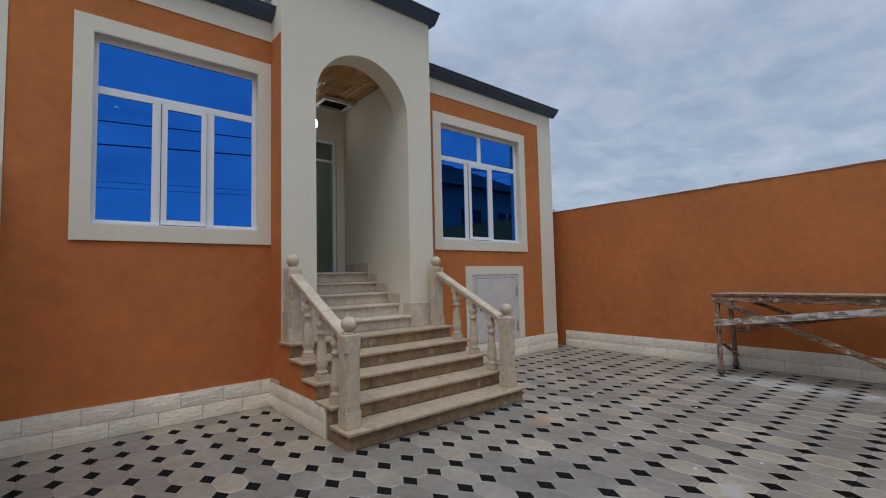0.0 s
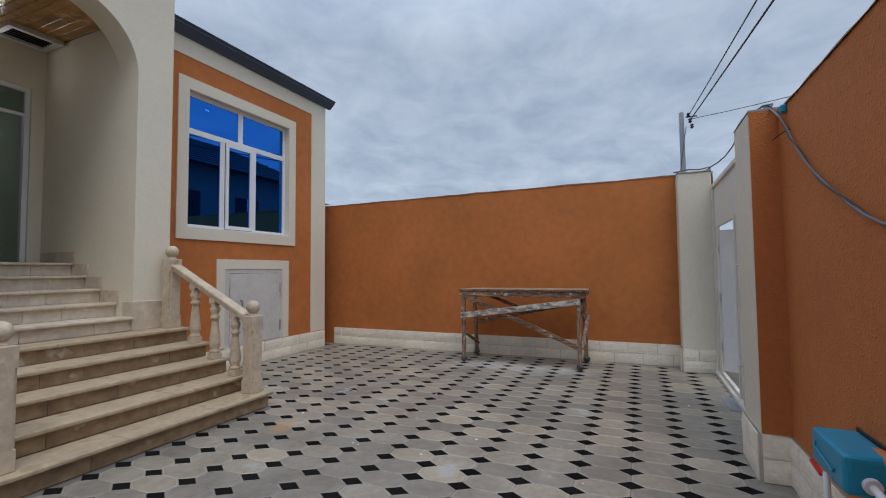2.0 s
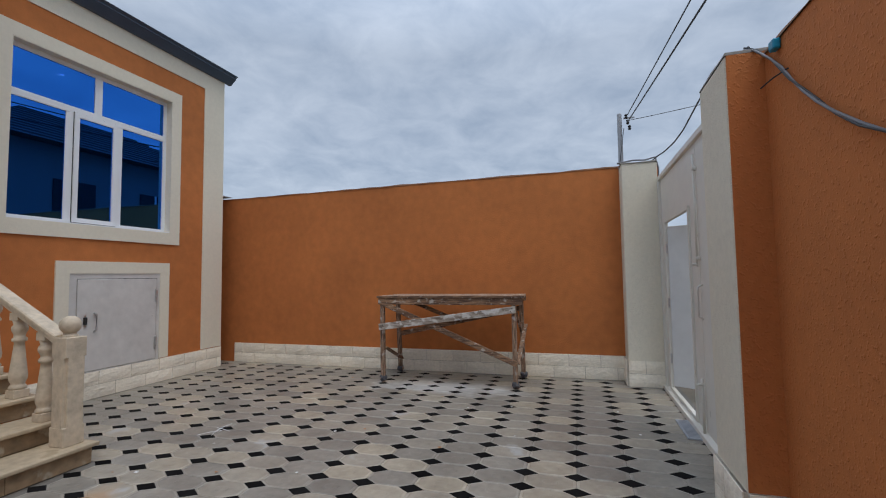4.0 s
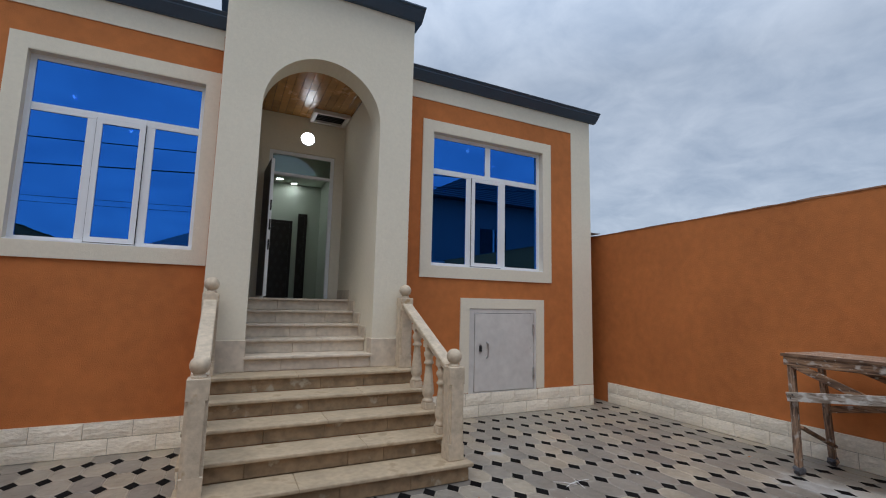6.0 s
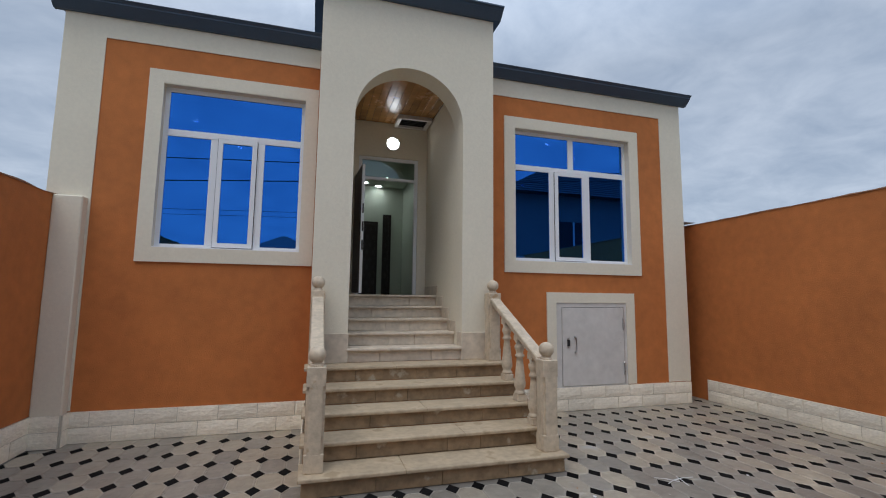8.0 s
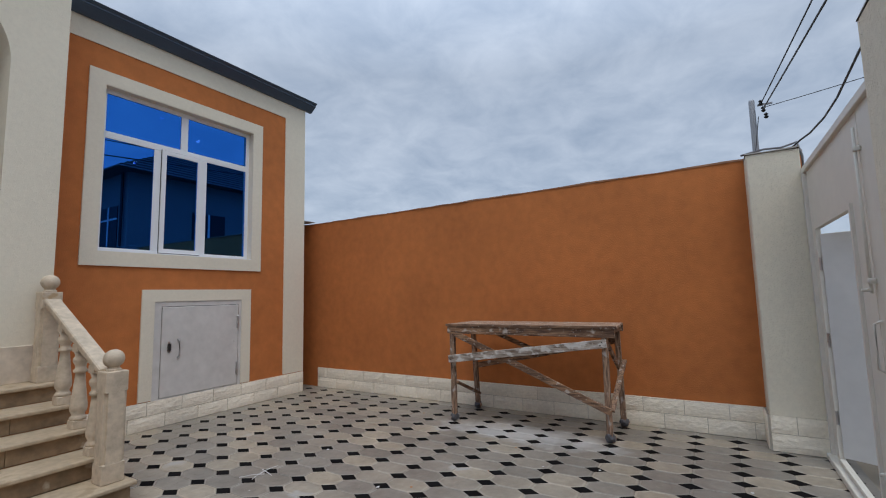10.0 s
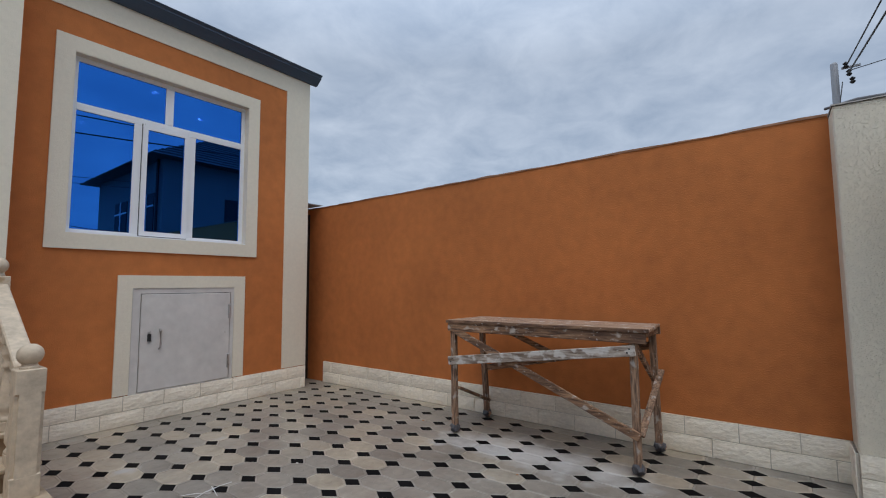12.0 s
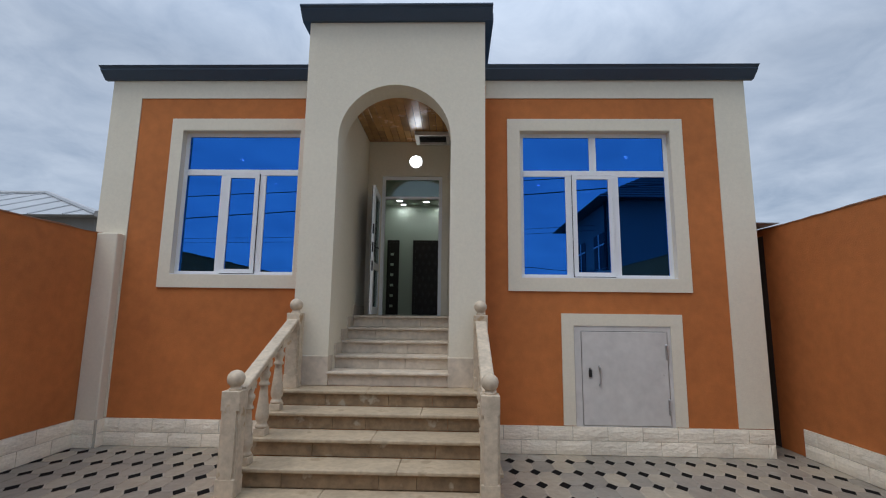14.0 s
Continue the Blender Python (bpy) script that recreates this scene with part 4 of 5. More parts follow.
NF, NB, NH = 4.245, 5.70, 0.90
for x in (2.155, 4.462):
    newel(x, NF, RISE, NH)
    newel(x, NB, 5 * RISE, NH)
    # sloping handrail between the newels
    rail = thing("handrail", (x, (NF + NB) / 2, 1.2), "sloping moulded limestone handrail", "handrail", "stair handrails")
    ya, yb = NF + 0.083, NB - 0.083
    slope = (4 * RISE) / (NB - NF)
    za = RISE + NH - 0.05 + slope * 0.083
    zb = 5 * RISE + NH - 0.05 - slope * 0.083
    bm = beam(bmesh.new(), (x, ya, za), (x, yb, zb), 0.135, 0.045, 0.010)
    beam(bm, (x, ya, za - 0.042), (x, yb, zb - 0.042), 0.112, 0.040, 0.008)
    part("rail", bm, M_STONE, rail)
    for k in (1, 2, 3):
        y = NOSE[k] + 0.125
        ztop = za - 0.062 + slope * (y - ya)
        baluster(x, y, RISE * (k + 1), ztop - RISE * (k + 1) + 0.012)

# ---- trestle table ----
table = thing("trestle_table", (8.2, 1.9, 0), "rough paint-splashed wooden work trestle against the wall", "table")
TZ = 1.262
for k in range(3):
    x0 = 7.80 + 0.235 * k
    part("top_board", beam(bmesh.new(), (x0 + 0.115, 0.78 + 0.02 * k, TZ - 0.014), (x0 + 0.115, 2.93 - 0.015 * k, TZ - 0.014), 0.228, 0.028, 0.004), M_PLANK_TOP, table, "dusty top board")
part("apron", beam(bmesh.new(), (7.815, 0.80, TZ - 0.077), (7.815, 2.92, TZ - 0.077), 0.035, 0.098), M_PLANK, table)
part("edge_batten", beam(bmesh.new(), (7.792, 0.77, TZ - 0.012), (7.792, 2.94, TZ - 0.016), 0.012, 0.034, 0.003), M_PLANK, table, "splintered edge batten")
part("apron", beam(bmesh.new(), (8.49, 0.82, TZ - 0.065), (8.49, 2.90, TZ - 0.065), 0.035, 0.075), M_PLANK, table)
for y in (0.86, 2.87):
    part("cross_bearer", beam(bmesh.new(), (7.835, y, TZ - 0.06), (8.47, y, TZ - 0.06), 0.05, 0.06), M_PLANK, table)
legs = [(7.86, 0.915, 0.0), (7.86, 2.87, 0.0), (8.57, 0.89, 0.0), (8.57, 2.88, 0.0)]
for x, y, _ in legs:
    part("leg", beam(bmesh.new(), (x, y, 0.03), (x - 0.01 if x < 8 else 8.46, y, TZ - 0.03), 0.062, 0.062, 0.006), M_LEG, table)
    w = bmesh.new()
    bmesh.ops.create_icosphere(w, subdivisions=2, radius=0.058)
    for v in w.verts:
        v.co *= 1 + 0.35 * noise.noise(v.co * 30 + Vector((x, y, 0)))
        v.co.z *= 0.9
    bmesh.ops.translate(w, verts=w.verts, vec=(x, y, 0.056))
    part("foot_wrap", w, M_RAG, table, "plastic bag tied round the foot")
part("rail", beam(bmesh.new(), (7.785, 0.885, 1.078), (7.785, 2.90, 0.805), 0.025, 0.095), M_PLANK_PALE, table, "pale splashed rail nailed on askew")
part("brace", beam(bmesh.new(), (7.812, 2.84, 1.15), (7.812, 0.88, 0.335), 0.025, 0.075), M_PLANK, table)
part("brace", beam(bmesh.new(), (8.535, 0.88, 1.05), (8.535, 2.86, 0.62), 0.025, 0.075), M_PLANK, table)
part("brace", beam(bmesh.new(), (8.50, 2.80, 1.20), (8.50, 1.9, 0.85), 0.025, 0.06), M_PLANK, table)
part("brace", beam(bmesh.new(), (7.84, 0.878, 0.34), (8.56, 0.84, 0.80), 0.06, 0.026), M_LEG, table)
part("brace", beam(bmesh.new(), (7.88, 2.84, 0.50), (8.56, 2.85, 0.22), 0.06, 0.03), M_PLANK, table)
part("brace", beam(bmesh.new(), (7.90, 0.93, 1.15), (8.52, 0.90, 0.70), 0.03, 0.06), M_PLANK, table)

for y, z in ((0.93, 1.09), (0.95, 1.055), (2.84, 0.835), (2.86, 0.80)):
    nb_ = lathe(bmesh.new(), 0, 0, [(0.008, 0), (0.008, 0.003), (0.003, 0.005)], 8)
    bmesh.ops.transform(nb_, matrix=Matrix.Translation((7.7725, y, z)) @ Matrix.Rotation(radians(-90), 4, "Y"), verts=nb_.verts)
    part("nail_head", nb_, M_DARK, table, "dark nail head")

# ---- blue meter box, pipe and valve on the back wall ----
mb = thing("meter_box", (3.2, BY, 0.59), "cyan steel meter box smeared with terracotta paint", "meter box")
part("body", boxed(3.01, 3.425, BY + 0.004, -0.78, 0.585, 0.765, bevel=0.026, seg=3), M_BLUE, mb)
part("handle_groove", tube(bmesh.new(), [(3.35, -0.779, 0.71), (3.34, -0.774, 0.68), (3.13, -0.774, 0.645), (3.11, -0.779, 0.67)], 0.004), M_BLUE, mb)
part("backplate", boxed(2.998, 3.437, BY, BY + 0.010, 0.575, 0.777, bevel=0.003), M_DARK, mb)
bm = boxed(3.006, 3.17, BY + 0.010, BY + 0.062, 0.60, 0.768, bevel=0.016, seg=2)
for v in bm.verts:
    v.co.y += 0.014 * noise.noise((v.co.x * 23, v.co.z * 31, 2.0))
    v.co.x += 0.02 * noise.noise((v.co.y * 41, v.co.z * 31, 5.0)) if v.co.x > 3.1 else 0
part("paint_smear", bm, M_ORANGE, mb, "terracotta paint smeared on the box")
pp = thing("water_pipe", (2.9, -0.871, 0), "white plastic pipe with a flange leaving the meter box", "pipe")
part("pipe", tube(bmesh.new(), [(3.01, -0.871, 0.648), (2.93, -0.875, 0.632), (2.82, -0.88, 0.58), (2.75, -0.885, 0.50), (2.72, -0.89, 0.0)], 0.017, 12), M_WHITEPIPE, pp, smooth=True)
part("flange", tube(bmesh.new(), [(3.012, -0.871, 0.648), (2.99, -0.872, 0.645)], 0.034, 18), M_WHITEPIPE, pp)
vp = thing("valve_pipe", (3.585, -0.885, 0), "white standpipe with a red lever valve", "pipe")
part("pipe", tube(bmesh.new(), [(3.585, -0.885, 0.0), (3.585, -0.885, 0.47)], 0.017, 12), M_WHITEPIPE, vp, smooth=True)
part("collar", tube(bmesh.new(), [(3.585, -0.885, 0.30), (3.585, -0.885, 0.345)], 0.023, 12), M_WHITEPIPE, vp)
part("valve_lever", beam(bmesh.new(), (3.60, -0.87, 0.452), (3.775, -0.875, 0.465), 0.026, 0.020), M_RED, vp, "red valve lever")

# ---- cables and poles ----
def cable(name, pts, r, mat, label, cat="cable", group=""):
    ob = part(name, tube(bmesh.new(), pts, r, 6), mat, None, label, True)
    return tagged(ob, label, cat, group)


pts = [(4.60, -0.90, 2.83), (4.538, -0.93, 2.79), (4.42, -0.957, 2.685), (4.29, -0.958, 2.578), (4.19, -0.958, 2.47), (4.096, -0.958, 2.38), (3.98, -0.958, 2.285), (3.855, -0.958, 2.197), (3.68, -0.958, 2.09), (3.496, -0.958, 1.99), (3.34, -0.958, 1.905), (3.186, -0.958, 1.834), (3.0, -0.958, 1.772), (2.7, -0.958, 1.72), (1.5, -0.958, 1.72), (0.2, -0.958, 1.75), (LX + 0.03, -0.958, 1.75)]
cable("wall_cable", pts, 0.007, M_CABLE, "grey twisted power cable clipped along the back wall")
tw = [Vector(p) + Vector((0, 0.012 * math.sin(5 * k), 0.012 * math.cos(5 * k))) for k, p in enumerate(pts)]
cable("wall_cable", tw, 0.005, M_BLACKCABLE, "thin black wire twisted round the power cable")
cl = thing("cable_clip", (4.40, -0.95, 2.70), "small blue plastic tag and wire clip on the cable", "clip")
part("tag", boxed(4.33, 4.39, -0.978, -0.94, 2.70, 2.755, bevel=0.006), M_BLUE, cl)
part("clip", tube(bmesh.new(), [(4.24, -0.965, 2.55), (4.32, -0.93, 2.54), (4.40, -0.90, 2.52)], 0.004), M_DARK, cl)
POLE = Vector((18.0, -1.48, 0))
pole = thing("utility_pole", POLE, "grey steel utility pole in the street with insulators", "pole")
part("mast", lathe(bmesh.new(), POLE.x, POLE.y, [(0.10, -0.1), (0.09, 3.5), (0.075, 7.02), (0.065, 7.06)], 16), M_POLE, pole, smooth=True)
part("bracket", beam(bmesh.new(), (17.9, -1.6, 6.85), (17.9, -1.95, 6.85), 0.05, 0.05), M_POLE, pole)
for k, z in enumerate((6.9, 6.7, 6.5)):
    part("insulator", lathe(bmesh.new(), 17.86, -1.68 - 0.05 * k, [(0.03, z - 0.08), (0.06, z - 0.04), (0.03, z), (0.06, z + 0.04), (0.02, z + 0.08)], 10), M_DARK, pole)
cable("overhead_wire", sag((17.86, -1.70, 6.9), (-14, -3.3, 5.6), 0.12), 0.016, M_BLACKCABLE, "black overhead wire along the street", "wire", "street wires")
cable("overhead_wire", sag((17.86, -1.72, 6.7), (-14, -3.3, 4.6), 0.14), 0.020, M_BLACKCABLE, "black overhead wire along the street", "wire", "street wires")
cable("overhead_wire", sag((17.86, -1.75, 6.75), (13.0, -9.0, 6.6), 0.15), 0.010, M_BLACKCABLE, "thin wire from the pole across the street", "wire", "street wires")
cable("overhead_wire", sag((17.86, -1.6, 6.5), (17.0, -1.0, 2.6), 0.0), 0.012, M_BLACKCABLE, "thin stay wire beside the pole", "wire", "street wires")
for dz in (0.0, 0.22):
    cable("overhead_wire", sag((10.1, -6.2, 5.35 + dz), (-16, -9.5, 5.2 + dz), 0.25), 0.009, M_BLACKCABLE, "thin wire across the street from house to house", "wire", "street wires")
cable("service_cable", [(8.50, -0.98, 3.12), (8.3, -1.03, 3.14), (8.07, -1.08, 3.14), (7.6, -1.11, 3.13), (7.17, -1.12, 3.145), (6.8, -1.12, 3.185), (6.47, -1.12, 3.22), (6.0, -1.11, 3.20), (5.5, -1.10, 3.12), (5.0, -1.05, 2.97), (4.75, -0.98, 2.87), (4.60, -0.92, 2.84)], 0.009, M_BLACKCABLE, "black service cable strung from pillar to pillar above the gate", "wire")
cable("service_cable", [(8.66, -0.54, 3.16), (8.6, -0.75, 3.18), (8.52, -0.9, 3.15), (8.42, -1.02, 3.16), (8.40, -1.05, 3.0), (8.40, -1.05, 2.3)], 0.012, M_CABLE, "grey cable laid over the pillar top")

# ---- beyond the walls ----
nb = thing("neighbour_house", (15.5, -8.0, 0), "two-storey grey house with a dark tiled hip roof across the street", "house")
bx0, bx1, by0, by1, be = 10.15, 21.0, -11.4, -4.6, 6.25
part("wall", boxed(bx0, bx1, by0, by1, -0.06, be), M_HOUSE2, nb)
rb = bmesh.new()
o = 0.6
v = [rb.verts.new(p) for p in ((bx0 - o, by0 - o, be), (bx1 + o, by0 - o, be), (bx1 + o, by1 + o, be), (bx0 - o, by1 + o, be), (bx0 + 3.2, (by0 + by1) / 2, 8.4), (bx1 - 3.2, (by0 + by1) / 2, 8.4))]
for q in ((0, 1, 5, 4), (1, 2, 5), (2, 3, 4, 5), (3, 0, 4), (3, 2, 1, 0)):
    rb.faces.new([v[k] for k in q])
rf = part("roof", rb, M_ROOFTILE, nb)
for k in range(11):
    f = (k + 0.5) / 11
    z = be + (8.4 - be) * f + 0.02
    yy = by1 + o + ((by0 + by1) / 2 - by1 - o) * f
    part("tile_course", beam(bmesh.new(), (bx0 - o + (3.2 + o) * f, yy, z), (bx1 + o - (3.2 + o) * f, yy, z), 0.05, 0.05, 0), M_ROOFTILE, rf)
    xx = bx0 - o + (3.2 + o) * f
    hl = (by1 + o - (by0 + by1) / 2) * (1 - f)
    part("tile_course", beam(bmesh.new(), (xx, (by0 + by1) / 2 - hl, z), (xx, (by0 + by1) / 2 + hl, z), 0.05, 0.05, 0), M_ROOFTILE, rf)
for y, z in ((-6.6, 3.6), (-9.2, 3.6), (-6.6, 0.8), (-9.2, 0.8)):
    wn_ = part("window", boxed(bx0 - 0.03, bx0 + 0.02, y, y + 1.3, z, z + 1.5), M_DARK, nb)
    part("frame", boxed(bx0 - 0.05, bx0 - 0.031, y + 0.6, y + 0.68, z, z + 1.5), M_PVC, wn_)
    part("frame", boxed(bx0 - 0.05, bx0 - 0.031, y, y + 1.3, z + 1.0, z + 1.06), M_PVC, wn_)
for x, z in ((12.4, 3.6), (15.6, 3.6), (18.4, 3.6)):
    wn_ = part("window", boxed(x, x + 1.4, by1 - 0.02, by1 + 0.03, z, z + 1.5), M_DARK, nb)
    part("frame", boxed(x + 0.65, x + 0.73, by1 + 0.031, by1 + 0.05, z, z + 1.5), M_PVC, wn_)
part("downpipe", tube(bmesh.new(), [(bx0 - 0.08, by1 - 0.3, 0), (bx0 - 0.08, by1 - 0.3, be)], 0.05), M_DARK, nb)
# low roof far across the street
def far_house(cx, half, y, depth, eave_z, peak):
    fh = thing("far_house", (cx, y, 0), "low house with a dark hip roof farther along the street", "house", "houses along the street")
    part("wall", boxed(cx - half, cx + half, y - depth, y, -0.06, eave_z), M_HOUSE2, fh)
    rb = bmesh.new()
    o, r = 0.5, max(0.2, half - depth / 2)
    v = [rb.verts.new(p) for p in ((cx - half - o, y - depth - o, eave_z), (cx + half + o, y - depth - o, eave_z), (cx + half + o, y + o, eave_z), (cx - half - o, y + o, eave_z), (cx - r, y - depth / 2, peak), (cx + r, y - depth / 2, peak))]
    for q in ((0, 1, 5, 4), (1, 2, 5), (2, 3, 4, 5), (3, 0, 4), (3, 2, 1, 0)):
        rb.faces.new([v[k] for k in q])
    part("roof", rb, M_ROOFTILE, fh)


far_house(-0.16, 3.0, -20.0, 6.0, 4.3, 6.2)
far_house(-15.0, 6.0, -20.0, 6.5, 3.4, 5.4)
# pale metal roof next door
ns = thing("neighbour_shed", (-20.0, 22.0, 0), "building next door with a pale galvanised hip roof", "building")
NX0, NX1, NY0, NY1, NE, NR = -32.5, -10.2, 17.3, 27.4, 5.55, 7.75
part("wall", boxed(NX0 + 0.6, NX1 - 0.6, NY0 + 0.6, NY1 - 0.6, -0.06, NE), M_HOUSE2, ns)
rb = bmesh.new()
v = [rb.verts.new(p) for p in ((NX0, NY0, NE), (NX1, NY0, NE), (NX1, NY1, NE), (NX0, NY1, NE), (NX0 + 7, 22.35, NR), (NX1 - 7, 22.35, NR))]
for q in ((0, 1, 5, 4), (1, 2, 5), (2, 3, 4, 5), (3, 0, 4), (3, 2, 1, 0)):
    rb.faces.new([v[k] for k in q])
rf = part("roof", rb, M_TIN, ns)
part("hip_cap", tube(bmesh.new(), [(NX1, NY0, NE + 0.03), (NX1 - 7, 22.35, NR + 0.03)], 0.13), M_TIN, rf)
part("ridge_cap", tube(bmesh.new(), [(NX1 - 7, 22.35, NR + 0.03), (NX0 + 7, 22.35, NR + 0.03)], 0.13), M_TIN, rf)
for k in range(1, 15):
    x = NX1 - 1.45 * k
    f = min(1.0, (NX1 - x) / 7, (x - NX0) / 7)
    if f > 0.05:
        part("seam", tube(bmesh.new(), [(x, NY0, NE + 0.02), (x, NY0 + 5.05 * f, NE + (NR - NE) * f + 0.02)], 0.035, 5), M_TIN, rf)
# pale sheets over the narrow alley beside the house
al = thing("alley_cover", (8.5, 11.0, 3.1), "pale sheet metal laid over the alley beside the house", "roof sheet")
for k in range(4):
    y0 = FY + 0.25 + 2.5 * k
    part("sheet", beam(bmesh.new(), (8.53, y0, 3.125 + 0.01 * (k % 2)), (8.53, y0 + 2.56, 3.125 + 0.01 * (k % 2)), 0.50, 0.012, 0), M_TIN, al)

# ---- litter on the paving ----
for x, y, a in ((5.45, 3.62, 20), (5.52, 3.60, 75), (5.40, 3.66, -40), (5.58, 3.64, 5)):
    d = Vector((math.cos(radians(a)), math.sin(radians(a)), 0)) * 0.11
    c = Vector((x, y, 0.006))
    tagged(part("twig", tube(bmesh.new(), [c - d, c + Vector((0, 0.01, 0.004)), c + d], 0.003, 5), M_TWIG, None, "thin pale scrap of wire on the tiles"), "thin pale scrap of wire on the tiles", "litter", "scraps on the tiles")
for k in range(26):
    x, y = random.uniform(2.5, 8.2), random.uniform(-0.6, 3.9)
    bm = bmesh.new()
    bmesh.ops.create_icosphere(bm, subdivisions=1, radius=random.uniform(0.006, 0.014))
    for v in bm.verts:
        v.co = Vector((v.co.x * random.uniform(0.8, 1.8), v.co.y * random.uniform(0.8, 1.8), v.co.z * 0.35))
    bmesh.ops.translate(bm, verts=bm.verts, vec=(x, y, 0.003))
    tagged(part("plaster_crumb", bm, M_TWIG if k % 3 else M_RUST, None), "crumb of dried plaster on the tiles", "litter", "crumbs on the tiles")

# ---- plinth stones ----
STONES = {}


def stone_mesh(w, h, seed):
    key = (round(w, 2), round(h, 3), seed)
    if key not in STONES:
        rnd = random.Random(str(key))
        bm = bmesh.new()
        nx, nz, d = 6, 3, 0.038
        grid = []
        for j in range(nz + 1):
            row = []
            for i in range(nx + 1):
                edge = i in (0, nx) or j in (0, nz)
                out = 0.026 if edge else 0.033 + rnd.uniform(-0.003, 0.003)
                row.append(bm.verts.new((-w / 2 + w * i / nx, -out, h * j / nz)))
            grid.append(row)
        for j in range(nz):
            for i in range(nx):
                bm.faces.new((grid[j][i], grid[j][i + 1], grid[j + 1][i + 1], grid[j + 1][i]))
        rim = [grid[0][i] for i in range(nx + 1)] + [grid[j][nx] for j in range(1, nz + 1)] + [grid[nz][i] for i in range(nx - 1, -1, -1)] + [grid[j][0] for j in range(nz - 1, 0, -1)]
        back = [bm.verts.new((v.co.x, 0, v.co.z)) for v in rim]
        for k in range(len(rim)):
            bm.faces.new((rim[k], back[k], back[(k + 1) % len(rim)], rim[(k + 1) % len(rim)]))
        STONES[key] = finish(bm, "plinth_stone", M_PLINTH)
    return STONES[key]


def plinth(name, a, b, z1=0.355, label="two courses of rough cream-painted plinth stones"):
    """Plinth stones along the foot of a wall from a to b, facing to the right hand of the way."""
    a, b = Vector((*a, 0)), Vector((*b, 0))
    d = b - a
    length, yaw = d.length, math.atan2(d.y, d.x)
    owner = thing(name, a, label, "plinth", kind="structure")
    bm = boxed(0, length, -0.018, -0.001, 0, z1 - 0.006)
    bmesh.ops.transform(bm, matrix=Matrix.Translation(a) @ Matrix.Rotation(yaw, 4, "Z"), verts=bm.verts)
    part("mortar", bm, M_MORTAR, owner)
    hgt = z1 / 2
    for c in range(2):
        s = 0.0
        first = True
        while s < length - 0.01:
            w = min(0.45 if not (first and c) else 0.22, length - s)
            if length - s - w < 0.1:
                w = length - s
            first = False
            ob = new("plinth_stone", stone_mesh(w - 0.008, hgt - 0.008, (int(s * 10) + c) % 5))
            ob.parent = owner
            ob.matrix_local = Matrix.Rotation(yaw, 4, "Z") @ Matrix.Translation((s + w / 2, 0, c * hgt + 0.002))
            s += w


plinth("plinth_1", (-0.54, FY), (SX0 + 0.03, FY))
plinth("plinth_2", (SX1 - 0.03, FY), (HX1, FY))
plinth("plinth_3", (RX, 6.30), (RX, -0.565))
plinth("plinth_4", (8.38, -0.565), (8.38, -1.03))
plinth("plinth_5", (RX, -0.565), (8.38, -0.565))
plinth("plinth_6", (LX, BY), (LX, 6.085))
plinth("plinth_7", (LX, 6.085), (-0.54, 6.085))
plinth("plinth_8", (4.55, BY), (LX, BY))
plinth("plinth_9", (4.55, -0.784), (4.55, BY))
plinth("plinth_10", (5.10, -0.784), (4.55, -0.784))
plinth("plinth_11", (SX0 + 0.032, FY), (SX0 + 0.032, 4.55), 0.33)
plinth("plinth_12", (-0.54, 6.085), (-0.54, FY))

# ---- paving tiles ----
TX, TY, OX, OY = 0.2447, 0.3882, 4.838, 2.058
CUT_X, CUT_Y = 0.067, 0.099


def octagon_mesh():
    """An elongated octagonal tile: bevelled edge, shallow ring and a small raised middle."""
    bm = bmesh.new()
    hx, hy, g = TX / 2, TY / 2, 0.0016

    def loop(s, z, cut=1.0):
        ax, ay = (hx - g) * s, (hy - g) * s
        cx, cy = CUT_X * s * cut, CUT_Y * s * cut
        return [bm.verts.new((p * ax, q * ay, z)) for p, q in ((-1 + cx / hx / s, -1), (1 - cx / hx / s, -1), (1, -1 + cy / hy / s), (1, 1 - cy / hy / s), (1 - cx / hx / s, 1), (-1 + cx / hx / s, 1), (-1, 1 - cy / hy / s), (-1, -1 + cy / hy / s))]

    loops = [loop(1, -0.008), loop(1, -0.003), loop(0.965, 0.0), loop(0.90, 0.0), loop(0.86, -0.003), loop(0.30, -0.003), loop(0.26, -0.0015), loop(0.12, -0.0015)]
    for n_, (a, b) in enumerate(zip(loops, loops[1:])):
        for k in range(8):
            bm.faces.new((a[k], a[(k + 1) % 8], b[(k + 1) % 8], b[k])).material_index = 1 if n_ in (1, 2) else 0
    bm.faces.new(loops[-1])
    return bm


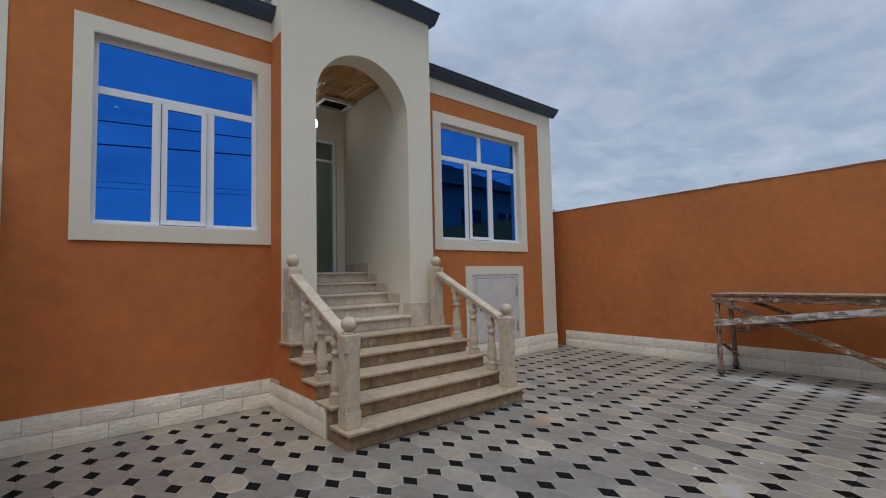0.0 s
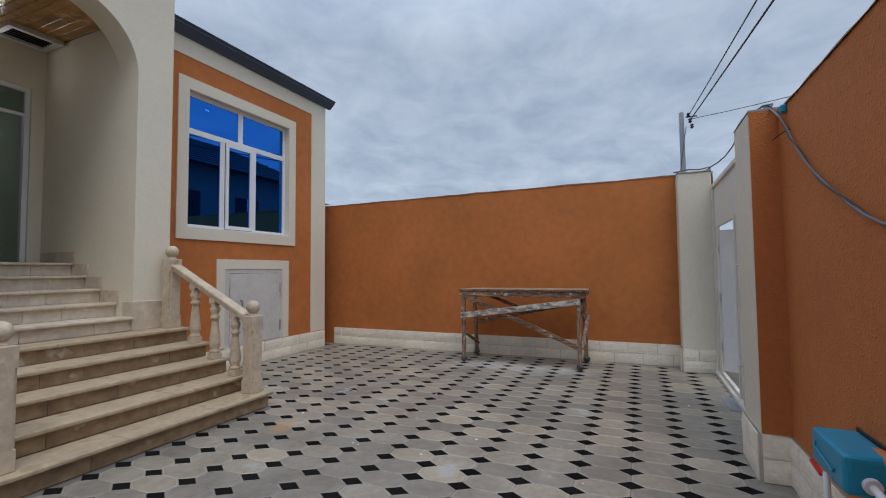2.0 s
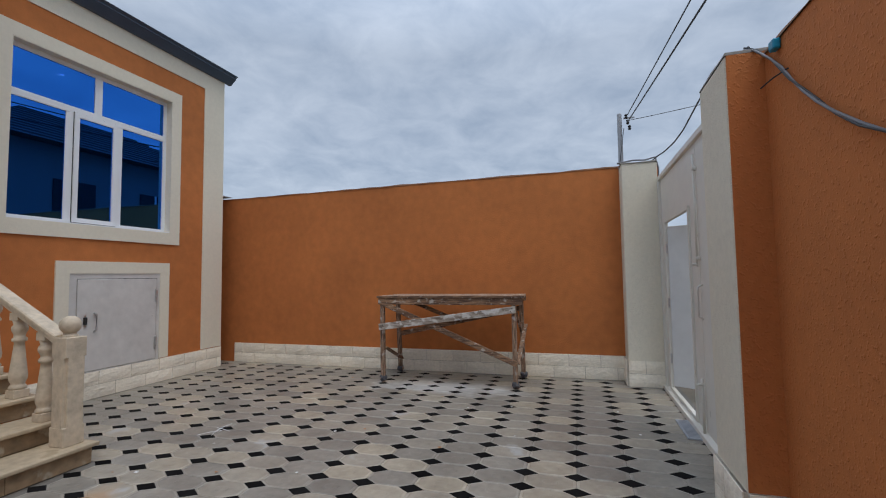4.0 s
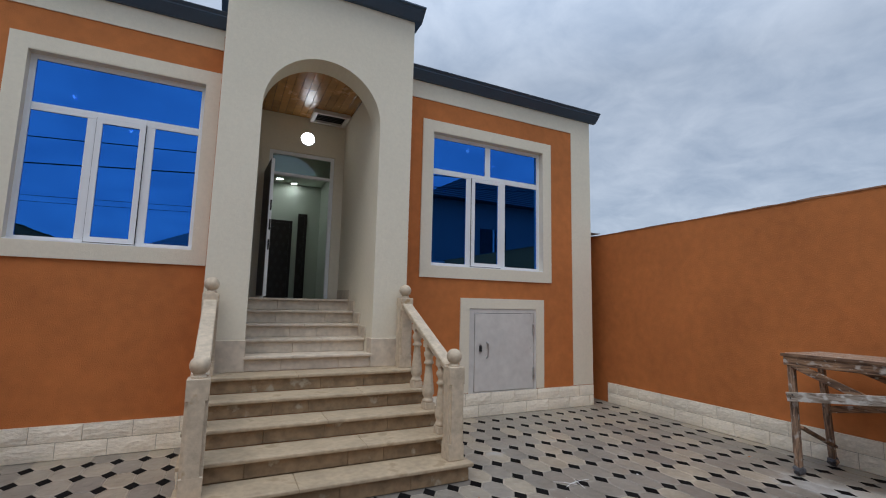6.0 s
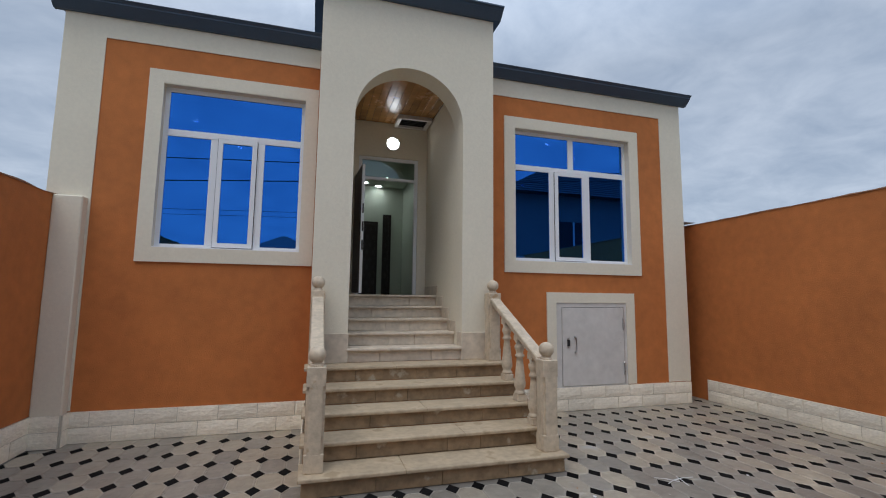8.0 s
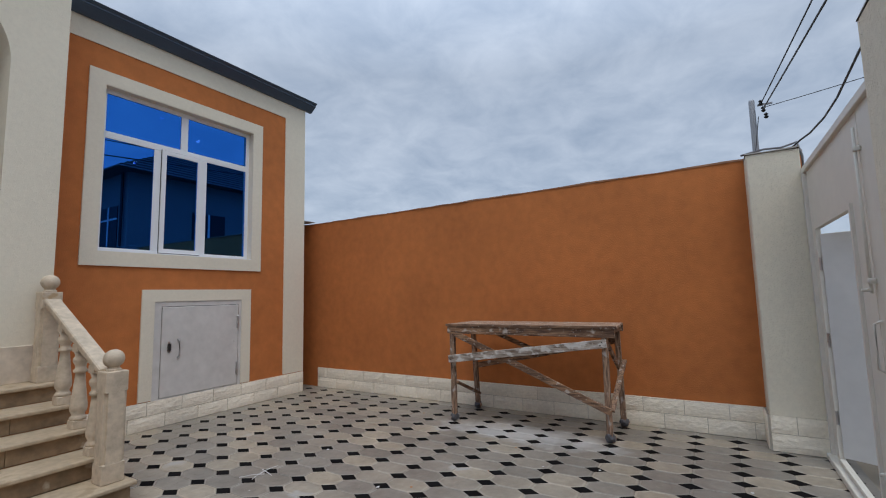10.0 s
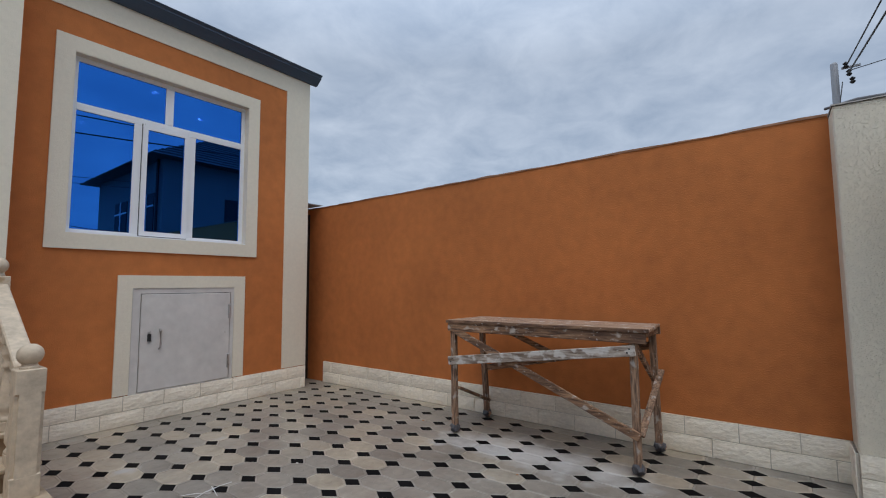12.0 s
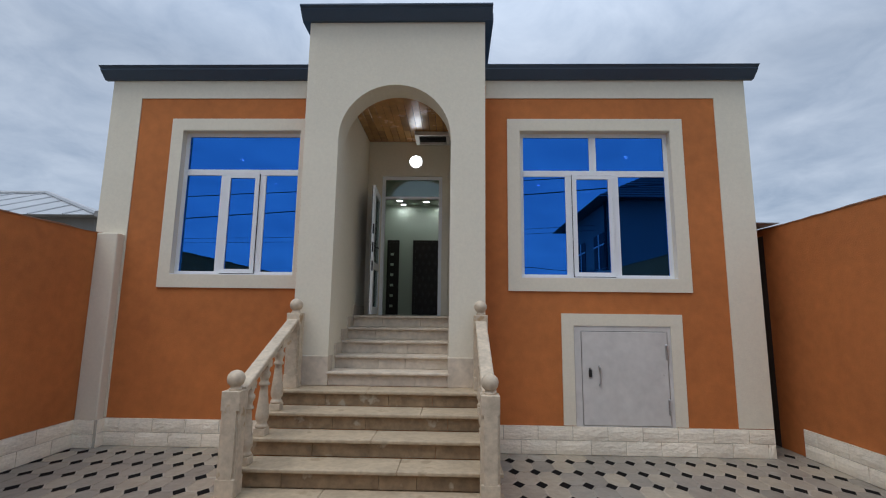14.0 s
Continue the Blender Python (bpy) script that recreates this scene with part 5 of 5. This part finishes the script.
def dot_mesh():
    bm = bmesh.new()
    g = 0.003

    def loop(s, z):
        return [bm.verts.new((p * (CUT_X - g) * s, q * (CUT_Y - g) * s, z)) for p, q in ((-1, 0), (0, -1), (1, 0), (0, 1))]

    loops = [loop(1, -0.008), loop(1, -0.001), loop(0.95, 0.0)]
    for a, b in zip(loops, loops[1:]):
        for k in range(4):
            bm.faces.new((a[k], a[(k + 1) % 4], b[(k + 1) % 4], b[k]))
    bm.faces.new(loops[-1])
    return bm


def inside(x, y):
    if not (LX + 0.02 < x < RX - 0.02 and -1.15 < y < 6.6):
        return False
    if y > 6.24 and x < HX1 + 0.1:
        return False
    if x < 4.6 and y < BY + 0.02:
        return False
    return not (SX0 + 0.1 < x < SX1 - 0.1 and y > NOSE[0] + 0.14)


def joined(bm_one, places, name, mat, label):
    """Many alike pieces in one mesh."""
    vs = [v.co.copy() for v in bm_one.verts]
    bm_one.verts.index_update()
    fs = [[v.index for v in f.verts] for f in bm_one.faces]
    slots = [f.material_index for f in bm_one.faces]
    verts, faces = [], []
    for x, y, z in places:
        k = len(verts)
        verts += [(v.x + x, v.y + y, v.z + z) for v in vs]
        faces += [[i + k for i in f] for f in fs]
    me = bpy.data.meshes.new(name)
    me.from_pydata(verts, [], faces)
    for one in mat:
        me.materials.append(one)
    me.polygons.foreach_set("material_index", slots * len(places))
    ob = new(name, me)
    ob.parent = floor
    return tagged(ob, label, kind="stuff")


tile_me, dot_me = finish(octagon_mesh(), "tile", (M_TILE, M_TILE_RIM)), finish(dot_mesh(), "tile_dot", M_DOT)
near, far, near_d, far_d = [], [], [], []
for i in range(-26, 20):
    for j in range(-12, 14):
        dx, dy = OX + i * TX, OY + j * TY
        ox, oy = dx + TX / 2, dy + TY / 2
        zt = random.uniform(-0.0012, 0.0012)
        if inside(ox, oy):
            (near if 3.6 < ox < 8.0 and 0.2 < oy < 5.0 and len(near) < 290 else far).append((ox, oy, zt))
        if inside(dx, dy):
            (near_d if 3.6 < dx < 8.0 and 0.2 < dy < 5.0 and len(near_d) < 290 else far_d).append((dx, dy, zt - 0.001))
joined(octagon_mesh(), far, "tile_field", (M_TILE_FAR, M_TILE_FAR_RIM), "grey and beige elongated octagonal paving tiles")
joined(dot_mesh(), far_d, "dot_field", (M_DOT,), "black diamond inlays of the paving")
for name, me, spots in (("tile", tile_me, near), ("tile_dot", dot_me, near_d)):
    for p in spots:
        ob = new(name, me)
        ob.location = p
        ob.parent = floor
